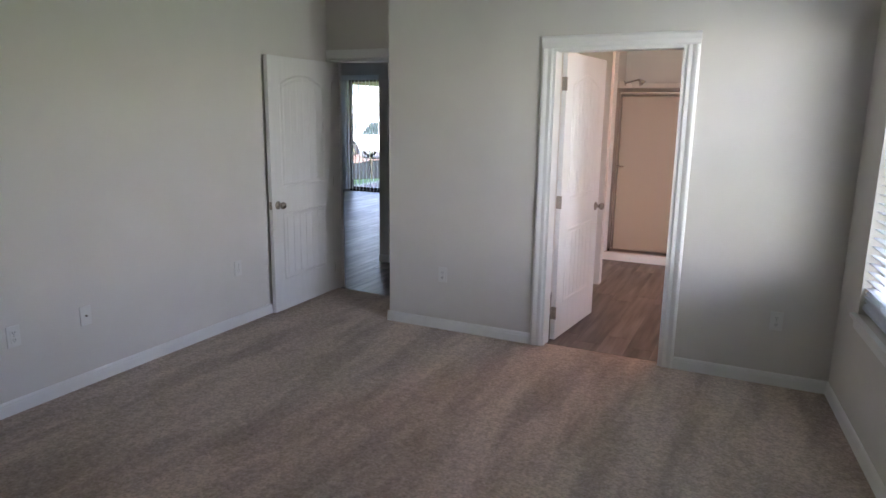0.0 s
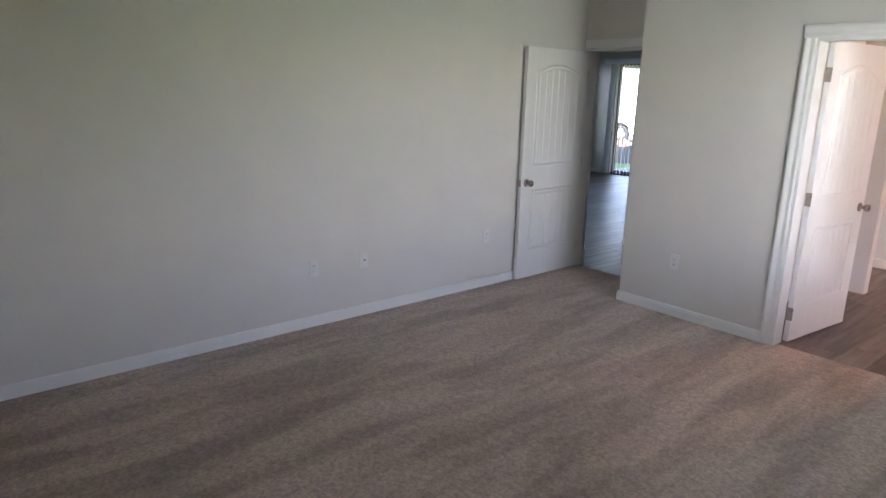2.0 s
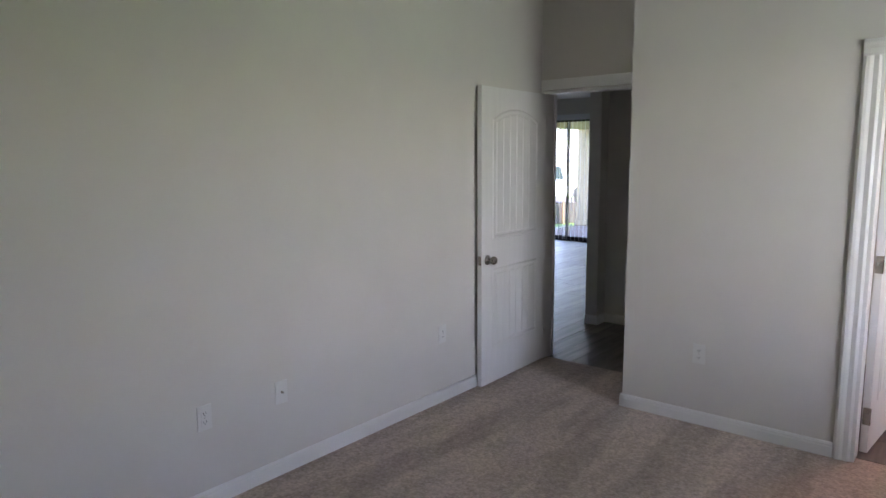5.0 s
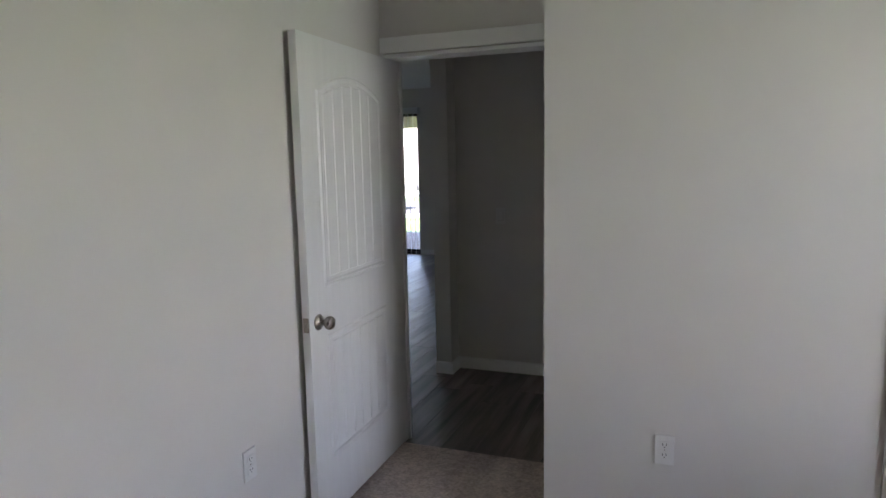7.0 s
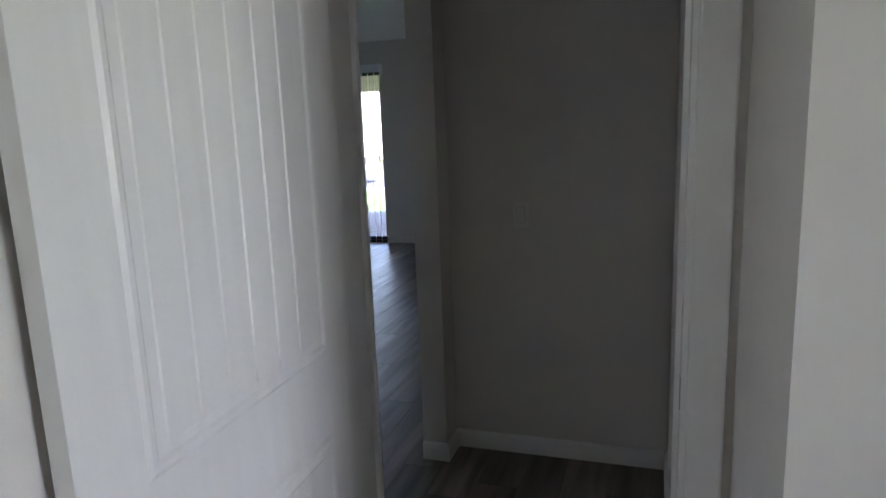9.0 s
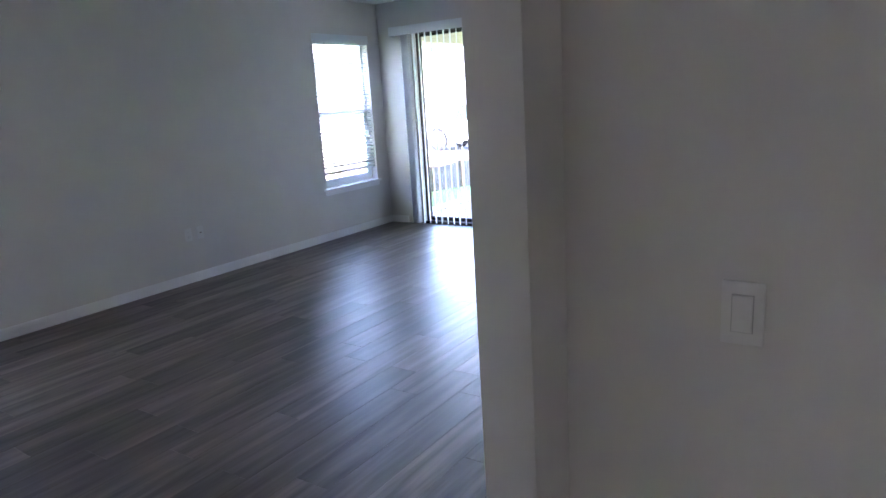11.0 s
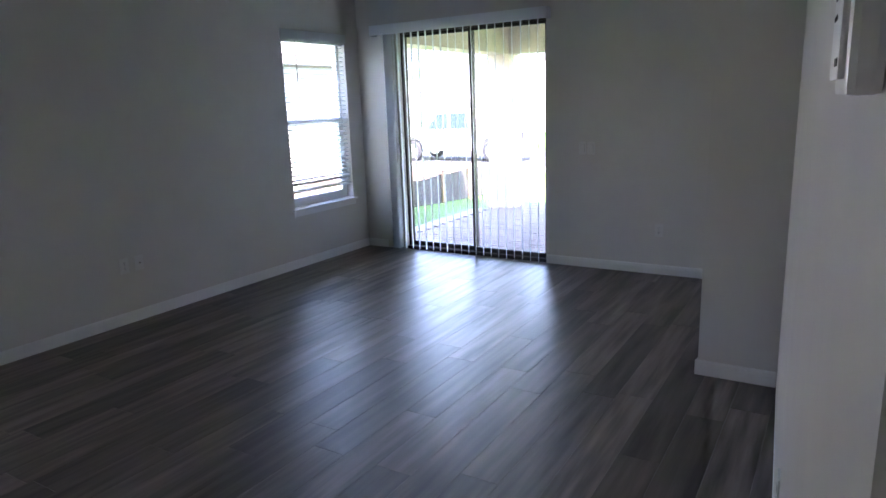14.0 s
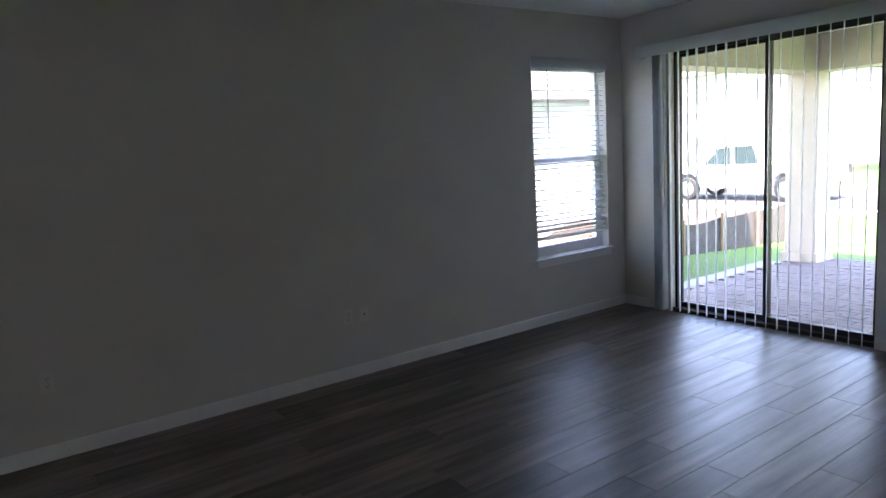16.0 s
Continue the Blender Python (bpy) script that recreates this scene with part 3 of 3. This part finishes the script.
WEST, NORTH, EASTF = (0, 1), (1, 0), (0, -1)
plate("outlet", on_wall(-3.45, 1.741, 0.426, *WEST), "white duplex outlet on the bedroom wall", "outlet", "outlet")
plate("coax_plate", on_wall(-3.45, 2.156, 0.426, *WEST), "white coax plate on the bedroom wall", "wall plate", "jack")
plate("outlet", on_wall(-3.45, 3.405, 0.45, *WEST), "white duplex outlet behind the bedroom door", "outlet", "outlet")
plate("outlet", on_wall(-2.05, 4.05, 0.428, *NORTH), "white duplex outlet between the two doors", "outlet", "outlet")
plate("outlet", on_wall(0.186, 4.05, 0.411, *NORTH), "white duplex outlet near the window corner", "outlet", "outlet")
plate("outlet", on_wall(-8.25, 8.306, 0.44, *WEST), "white duplex outlet on the living room wall", "outlet", "outlet")
plate("coax_plate", on_wall(-8.25, 8.43, 0.44, *WEST), "white coax plate beside a living room outlet", "wall plate", "jack")
plate("outlet", on_wall(-8.25, 6.49, 0.435, *WEST), "white duplex outlet below the wall between windows", "outlet", "outlet")
plate("outlet", on_wall(-5.055, 11.256, 0.393, *NORTH), "white duplex outlet beside the patio door", "outlet", "outlet")
plate("light_switch", on_wall(-5.672, 11.256, 1.1, *NORTH), "white rocker switch beside the patio door", "light switch", "switch")
plate("light_switch", on_wall(-5.752, 11.256, 1.1, *NORTH), "white rocker switch beside the patio door", "light switch", "switch")
plate("light_switch", on_wall(-3.236, 5.98, 1.128, *NORTH), "white rocker light switch on the hall wall", "light switch", "switch")
ew = Matrix.Rotation(math.pi, 4, "Z")
plate("outlet", wm @ Matrix.Translation((1.6, 0, 0.43)) @ ew, "white duplex outlet on the wall past the archway", "outlet", "outlet")


def chime():
    t = thing("door_chime", "white plastic door chime box with speaker holes", "door chime", wm @ Matrix.Translation((0.32, 0, 1.54)) @ ew)
    part("housing", block((-0.06, -0.024, 0), (0.06, -0.0005, 0.20), 0.006), PLASTIC, t)
    part("cover", block((-0.05, -0.029, 0.012), (0.04, -0.023, 0.19), 0.005), PLASTIC, t)
    for i in range(3):
        for j in range(6):
            bm = bmesh.new()
            add_lathe(bm, [(0.0022, 0), (0.0022, 0.0012)], Matrix.Translation((-0.03 + i * 0.012, -0.0285, 0.06 + j * 0.016)) @ Matrix.Rotation(radians(90), 4, "X"), 8)
            part("speaker_hole", bm, SLOT, t)
    part("label_mark", block((0.01, -0.0296, 0.022), (0.035, -0.0288, 0.028)), SLOT, t)


chime()


# ---- bathroom: shower and lamp ----
def shower():
    solid("shower_surround", [((-1.55, 7.30, 0.10), (-1.52, 8.27, 2.0)), ((0.20, 7.30, 0.10), (0.23, 8.27, 2.0)), ((-1.52, 8.24, 0.10), (0.20, 8.27, 2.0))],
          ENAMEL, "cream acrylic shower wall surround", "shower", kind="thing", bevel=0.006)
    solid("shower_pan", [((-1.6, 7.15, 0), (0.25, 7.29, 0.09)), ((-1.6, 7.29, 0), (0.25, 8.29, 0.06))], ENAMEL, "white shower pan with raised curb", "shower pan", kind="thing", bevel=0.008)
    t = thing("shower_door", "chrome framed glass shower door with lever handle", "shower door", Matrix.Translation((-1.49, 7.2, 0.09)))
    W, H = 1.69, 1.77
    for lo, hi in (((0, 0, 0), (0.035, 0.045, H)), ((0.86, 0, 0), (0.895, 0.045, H)), ((W - 0.035, 0, 0), (W, 0.045, H)),
                   ((0, 0, 0), (W, 0.045, 0.04)), ((0, 0, H), (W, 0.05, H + 0.045))):
        part("frame_rail", block(lo, hi, 0.004), CHROME, t)
    for x0, x1 in ((0.05, 0.85), (0.90, W - 0.04)):
        g = part("pane", block((x0, 0.018, 0.04), (x1, 0.024, H - 0.01)), SHOWERGLASS, t)
        g.visible_shadow = False
    for lo, hi in (((0.04, 0.004, 0.05), (0.062, 0.036, H - 0.02)), ((0.062, 0.004, H - 0.045), (0.85, 0.036, H - 0.02))):
        part("door_rail", block(lo, hi, 0.004), CHROME, t)
    part("handle_plate", block((0.045, -0.008, 0.90), (0.07, 0.004, 1.02), 0.004), CHROME, t)
    part("handle", block((0.05, -0.04, 0.955), (0.13, -0.022, 0.978), 0.006), CHROME, t)
    part("handle", block((0.05, -0.04, 0.955), (0.066, 0.0, 0.978), 0.004), CHROME, t)
    # fixed shower head on its wall arm
    s = thing("shower_head_on_arm", "chrome shower head on a bent wall arm", "shower fixture", Matrix.Translation((-1.52, 7.75, 1.98)))
    bm = bmesh.new()
    add_lathe(bm, [(0.03, 0), (0.03, 0.006), (0.01, 0.01), (0.01, 0.17)], Matrix.Rotation(radians(75), 4, "Y"), 14)
    part("arm", bm, CHROME, s, smooth=True)
    bm = bmesh.new()
    add_lathe(bm, [(0.012, 0), (0.018, 0.02), (0.042, 0.06), (0.042, 0.07)], Matrix.Translation((0.16, 0, 0.045)) @ Matrix.Rotation(radians(140), 4, "Y"), 18)
    part("head", bm, CHROME, s, smooth=True)


shower()
c2 = casing("door_frame_closet", wall_frame(-1.62, 5.9, 0, 1), 0.8, 2.03, "white painted closet door casing in the bathroom")
door_leaf("closet_door", Matrix.Translation((0, 0, 0.012)) @ wall_frame(-1.66, 5.925, 0, 1), 0.75, "white moulded closet door standing shut in the bathroom")
# added out of view: ceiling bowl and lamp for the bathroom's unseen warm source
EMIT = bpy.data.materials.new("lamp_glass")
EMIT.use_nodes = True
EMIT.node_tree.nodes["Principled BSDF"].inputs["Emission Color"].default_value = (1.0, 0.66, 0.45, 1)
EMIT.node_tree.nodes["Principled BSDF"].inputs["Emission Strength"].default_value = 1.0
cl = thing("unseen_bath_light", "unseen round ceiling light added for the bathroom's warm light", "ceiling light", Matrix.Translation((-0.2, 5.9, 2.55)))
bm = bmesh.new()
add_lathe(bm, [(0.05, -0.10), (0.12, -0.08), (0.155, -0.03), (0.16, 0.0)], Matrix(), 28)
part("shade", bm, EMIT, cl, "glowing frosted glass bowl", smooth=True)
area_lamp("bath_lamp", (-0.2, 5.9, 2.42), (-0.2, 5.9, 0), 0.3, 0.3, 1.15, (1.0, 0.47, 0.34))
# added lamps outside the panes stand in for sky light; bedroom beam narrowed
area_lamp("bedroom_sky_fill", FR @ Vector((2.15, 0.95, 1.55)), FR @ Vector((0.5, -0.55, 1.45)), 2.0, 1.8, 6.8, (0.87, 0.94, 1.0), 145)
area_lamp("living_sky_fill", FL @ Vector((1.32, 0.22, 1.4)), FL @ Vector((1.32, -1, 1.4)), 0.9, 1.55, 0.4, (0.9, 0.96, 1.0))


# ---- outside ----
def ground_z(x, y):
    return -0.15 - min(0.45, max(0.0, y - 14.0) * 0.055)


def ground():
    bm = bmesh.new()
    xs = [-400, -120, -60, -40] + [-30 + 1.5 * i for i in range(34)] + [40, 120, 400]
    ys = [-300, -40, 8, 11.3] + [12 + 1.0 * i for i in range(26)] + [60, 140, 600]
    grid = [[bm.verts.new((x, y, ground_z(x, y) + (0.02 * noise.noise((x, y, 0)) if abs(x) < 40 else 0))) for x in xs] for y in ys]
    for a, b in zip(grid, grid[1:]):
        for i in range(len(xs) - 1):
            bm.faces.new((a[i], a[i + 1], b[i + 1], b[i]))
    tagged(new("ground", finish(bm, "ground", GRASS)), "bright green mown lawn", "lawn", kind="structure")


ground()
solid("house_base", [((-8.58, -1.7, -0.6), (1.5, 11.25, -0.1))], CONCRETE, "concrete house slab", "foundation")
patio = solid("patio", [((-8.35, 11.36, -0.6), (-3.5, 14.87, -0.075))], SAND, "clay paver patio floor", "patio")
solid("patio_ceiling", [((-8.45, 11.36, 2.62), (-3.4, 14.87, 2.72))], STUCCO, "beige stucco patio ceiling", "ceiling")
solid("patio_beam_side", [((-8.36, 11.36, 2.2), (-8.0, 14.43, 2.62))], STUCCO, "beige stucco patio beam", "beam")
solid("patio_beam_front", [((-8.36, 14.43, 2.2), (-3.4, 14.77, 2.62))], STUCCO, "beige stucco patio front beam", "beam")
solid("patio_column", [((-8.36, 14.42, -0.1), (-7.99, 14.78, 2.2)), ((-8.39, 14.39, -0.1), (-7.96, 14.81, 0.06))], STUCCO, "beige stucco square patio column", "column", bevel=0.01)
solid("patio_wall_east", [((-3.5, 11.41, -0.1), (-3.35, 14.87, 2.62))], STUCCO, "beige stucco patio side wall", "wall")
# unseen slab; its overhang keeps direct sun off windows and nearby lawn
solid("house_roof", [((-9.0, -2.2, 2.95), (2.2, 15.3, 3.15))], ROOF, "unseen roof slab above the rooms, its overhang blocking sun", "roof")
# bright sunlit band at the patio edge, put in as a paler strip
solid("patio_border", [((-8.58, 11.42, -0.5), (-8.36, 14.36, -0.07))], CONCRETE, "pale concrete strip standing in for the patio's sunlit edge", "pavement")
solid("road", [((-90, 24.0, -0.66), (70, 32.0, -0.59))], ROAD, "grey asphalt residential road", "road")
solid("kerb", [((-90, 23.6, -0.7), (70, 24.0, -0.48))], CONCRETE, "concrete kerb along the road", "kerb", bevel=0.03)


def soil_bank():
    """A rough heap of bare soil behind the fabric fence."""
    bm = bmesh.new()
    n, rows = 46, []
    for j in range(12):
        v = j / 11
        row = []
        for i in range(n):
            y = 13.6 + 4.6 * i / (n - 1)
            x = -10.14 - 2.6 * v + 0.1 * noise.noise((y * 2, v * 4, 3))
            rise = math.sin(math.pi * min(1, 0.12 + v * 0.9)) * min(1, i / 5, (n - 1 - i) / 6)
            z = ground_z(x, y) - 0.05 + 0.62 * rise * (0.85 + 0.45 * noise.noise((y * 1.7, v * 3, 7))) + 0.05 * noise.noise((y * 6, v * 14, 1))
            row.append(bm.verts.new((x, y, z)))
        rows.append(row)
    for a, b in zip(rows, rows[1:]):
        for i in range(n - 1):
            bm.faces.new((a[i], a[i + 1], b[i + 1], b[i]))
    tagged(new("soil_bank", finish(bm, "soil_bank", SOIL)), "rough brown soil heap past the lawn", "soil", kind="thing")


soil_bank()


def silt_fence():
    """A knee-high fabric fence stapled to wooden stakes along the lawn."""
    t = thing("silt_fence", "low grey fabric fence on wooden stakes along the lawn", "fence", Matrix.Translation((-9.95, 12.6, 0)))
    L, n = 4.97, 60
    bm = bmesh.new()
    front, back = [], []
    for i in range(n + 1):
        y = L * i / n
        g = ground_z(0, 12.6 + y)
        sag = 0.035 * abs(math.sin(math.pi * y / 0.99)) + 0.01 * noise.noise((y * 3, 0, 0))
        top = g + 0.46 + 0.2 * max(0, (y - 2) / 3) - sag
        col_f, col_b = [], []
        for k in range(5):
            z = g - 0.03 + (top - g + 0.03) * k / 4
            x = 0.02 * noise.noise((y * 2.5, k * 0.7, 5))
            col_f.append(bm.verts.new((x, y, z)))
            col_b.append(bm.verts.new((x - 0.006, y, z)))
        front.append(col_f)
        back.append(col_b)
    for i in range(n):
        for k in range(4):
            bm.faces.new((front[i][k], front[i + 1][k], front[i + 1][k + 1], front[i][k + 1]))
            bm.faces.new((back[i][k], back[i][k + 1], back[i + 1][k + 1], back[i + 1][k]))
        bm.faces.new((front[i][4], front[i + 1][4], back[i + 1][4], back[i][4]))
    part("fabric", bm, FABRIC, t, "weathered grey woven fabric")
    for i in range(6):
        y = min(L - 0.02, 0.99 * i + 0.02)
        g = ground_z(0, 12.6 + y)
        part("stake", block((0.021, y - 0.02, g - 0.1), (0.058, y + 0.02, g + 0.53 + 0.2 * max(0, (y - 2) / 3)), 0.004), STAKE, t)


silt_fence()


def truck(name, m, paint, label):
    """A pickup: body side profile, cab with glass, bed, four wheels, lights, bumpers."""
    t = thing(name, label, "pickup truck", m)
    bm = bmesh.new()
    prof = [(0, 0.55), (0.02, 0.95), (0.25, 1.08), (1.45, 1.14), (5.5, 1.10), (5.55, 0.55), (5.0, 0.45), (4.85, 0.75), (4.6, 0.9), (4.3, 0.9), (4.05, 0.75), (3.95, 0.42),
            (1.6, 0.42), (1.5, 0.75), (1.25, 0.9), (0.95, 0.9), (0.7, 0.75), (0.6, 0.45)]
    add_prism(bm, prof, 1, -0.95, 0.95)
    part("body", bm, paint, t)
    bm = bmesh.new()
    add_prism(bm, [(1.4, 1.12), (2.15, 1.82), (3.45, 1.86), (3.75, 1.12)], 1, -0.84, 0.84)
    part("cab", bm, paint, t)
    for y in (-0.85, 0.84):
        for pts in ([(1.65, 1.17), (2.2, 1.72), (2.62, 1.75), (2.62, 1.17)], [(2.72, 1.17), (2.72, 1.75), (3.35, 1.76), (3.52, 1.17)]):
            bm = bmesh.new()
            add_prism(bm, pts, 1, y, y + 0.01)
            part("side_window", bm, CARGLASS, t)
    for x in (1.1, 4.45):
        for y in (-0.96, 0.74):
            bm = bmesh.new()
            r = Matrix.Translation((x, y, 0.38)) @ Matrix.Rotation(radians(-90), 4, "X")
            add_lathe(bm, [(0.26, 0), (0.36, 0.01), (0.385, 0.05), (0.385, 0.18), (0.36, 0.22)], r, 24)
            w = part("wheel", bm, RUBBER, t)
            bm = bmesh.new()
            add_lathe(bm, [(0.08, -0.012), (0.22, 0.005), (0.25, -0.005)], r, 20)
            part("rim", bm, CHROME, w, "silver wheel rim")
    part("front_bumper", block((-0.1, -0.9, 0.4), (0.05, 0.9, 0.62), 0.04), CHROME, t)
    part("rear_bumper", block((5.52, -0.9, 0.42), (5.65, 0.9, 0.6), 0.03), CHROME, t)
    for y in (-0.85, 0.6):
        part("headlight", block((-0.02, y, 0.75), (0.1, y + 0.25, 0.92), 0.02), CHROME, t)
        part("tail_light", block((5.5, y + 0.1, 0.75), (5.57, y + 0.25, 1.05), 0.01), RUBBER, t)


truck("pickup_truck", pose(-18.9, 27.2, -0.59, 0, 0, 1), CARPAINT, "white pickup truck parked on the road")


def house(m, w, d, h, label, rows=2, cols=4):
    """A house with a gabled roof and real window openings set in frames."""
    t = thing("house", label, "house", m, group="houses around")
    part("wall", block((0, 0, -1.5), (w, d, h)), NEIGHBOUR, t)
    bm = bmesh.new()
    add_prism(bm, [(-0.5, h), (d / 2, h + d * 0.25), (d + 0.5, h), (d + 0.5, h - 0.15), (-0.5, h - 0.15)], 0, -0.4, w + 0.4)
    part("roof", bm, ROOF, t)
    for r in range(rows):
        for c in range(cols):
            x, z = w * (c + 0.5) / cols - 0.5, 0.7 + r * 2.8
            f = part("window", block((x - 0.08, -0.06, z - 0.08), (x + 1.08, -0.001, z + 1.48), 0.02), FRAME, t)
            for k in (0, 1):
                part("pane", block((x, -0.075, z + k * 0.72), (x + 1.0, -0.061, z + 0.68 + k * 0.72)), HOUSEGLASS, f)
    if rows:
        part("garage_door", block((w * 0.62, -0.05, -0.5), (w * 0.62 + 2.6, -0.001, 1.7), 0.02), FRAME, t)
    return t


house(pose(-36, 40, -0.6), 15, 10, 5.6, "pale two-storey house across the road with a dark roof")
house(pose(-17, 41, -0.6), 14, 10, 5.6, "pale two-storey house across the road with a dark roof")
house(pose(2, 41, -0.6), 14, 10, 5.6, "pale two-storey house across the road with a dark roof")
house(pose(-12.2, 2.0, -0.1, 0, 0, 90), 14, 8, 2.5, "pale single-storey neighbouring house beside the living room", 0, 0)


# ---- floor planks and pavers ----
def lay_planks(floor, x0, x1, y0, y1, w=0.18, L=1.22, seed=1):
    rnd = random.Random(seed)
    me = {}
    x = x0
    while x < x1 - 0.001:
        b = min(x + w, x1)
        y = y0 - rnd.uniform(0.1, L - 0.1)
        while y < y1:
            a, c = max(y, y0), min(y + L, y1)
            if c - a > 0.03:
                key = (round(b - x, 3), round(c - a, 3))
                if key not in me:
                    bm = bmesh.new()
                    g, hx, hy = 0.0005, (b - x) / 2, (c - a) / 2
                    lo = [bm.verts.new((sx * (hx - g), sy * (hy - g), -0.0055)) for sx, sy in ((-1, -1), (1, -1), (1, 1), (-1, 1))]
                    mid = [bm.verts.new((sx * (hx - g), sy * (hy - g), -0.0008)) for sx, sy in ((-1, -1), (1, -1), (1, 1), (-1, 1))]
                    up = [bm.verts.new((sx * (hx - 0.0017), sy * (hy - 0.0017), 0.0)) for sx, sy in ((-1, -1), (1, -1), (1, 1), (-1, 1))]
                    for p, q in ((lo, mid), (mid, up)):
                        for i in range(4):
                            bm.faces.new((p[i], p[(i + 1) % 4], q[(i + 1) % 4], q[i]))
                    bm.faces.new(up)
                    me[key] = finish(bm, "plank", PLANK)
                ob = new("plank", me[key])
                ob.parent = floor
                ob.location = ((x + b) / 2, (a + c) / 2, 0)
            y += L
        x = b


lay_planks(floor_living, -8.25, -3.565, 4.65, 11.27, seed=3)
lay_planks(floor_living, -3.565, -2.60, 4.65, 5.98, seed=4)
lay_planks(floor_bath, -1.62, 1.2, 4.13, 7.15, seed=5)


def lay_pavers():
    """Herringbone-free running bond of clay pavers, 100 by 200 mm."""
    me = finish(block((-0.097, -0.047, -0.04), (0.097, 0.047, 0.0), 0.006), "paver", PAVER)
    rest = bmesh.new()
    n = 0
    for j in range(35):
        y = 11.42 + 0.1 * j
        for i in range(25):
            x = -8.25 + 0.2 * i + (0.1 if j % 2 else 0.0)
            if x > -3.6:
                continue
            z = -0.055 + random.uniform(-0.002, 0.002)
            if x < -5.6 and n < 300:
                ob = new("paver", me)
                ob.parent = patio
                ob.location = (x, y, z)
                n += 1
            else:
                add_box(rest, (x - 0.097, y - 0.047, z - 0.04), (x + 0.097, y + 0.047, z))
    ob = new("paver_field", finish(rest, "paver_field", PAVER))
    ob.parent = patio
    tagged(ob, kind="stuff")


lay_pavers()
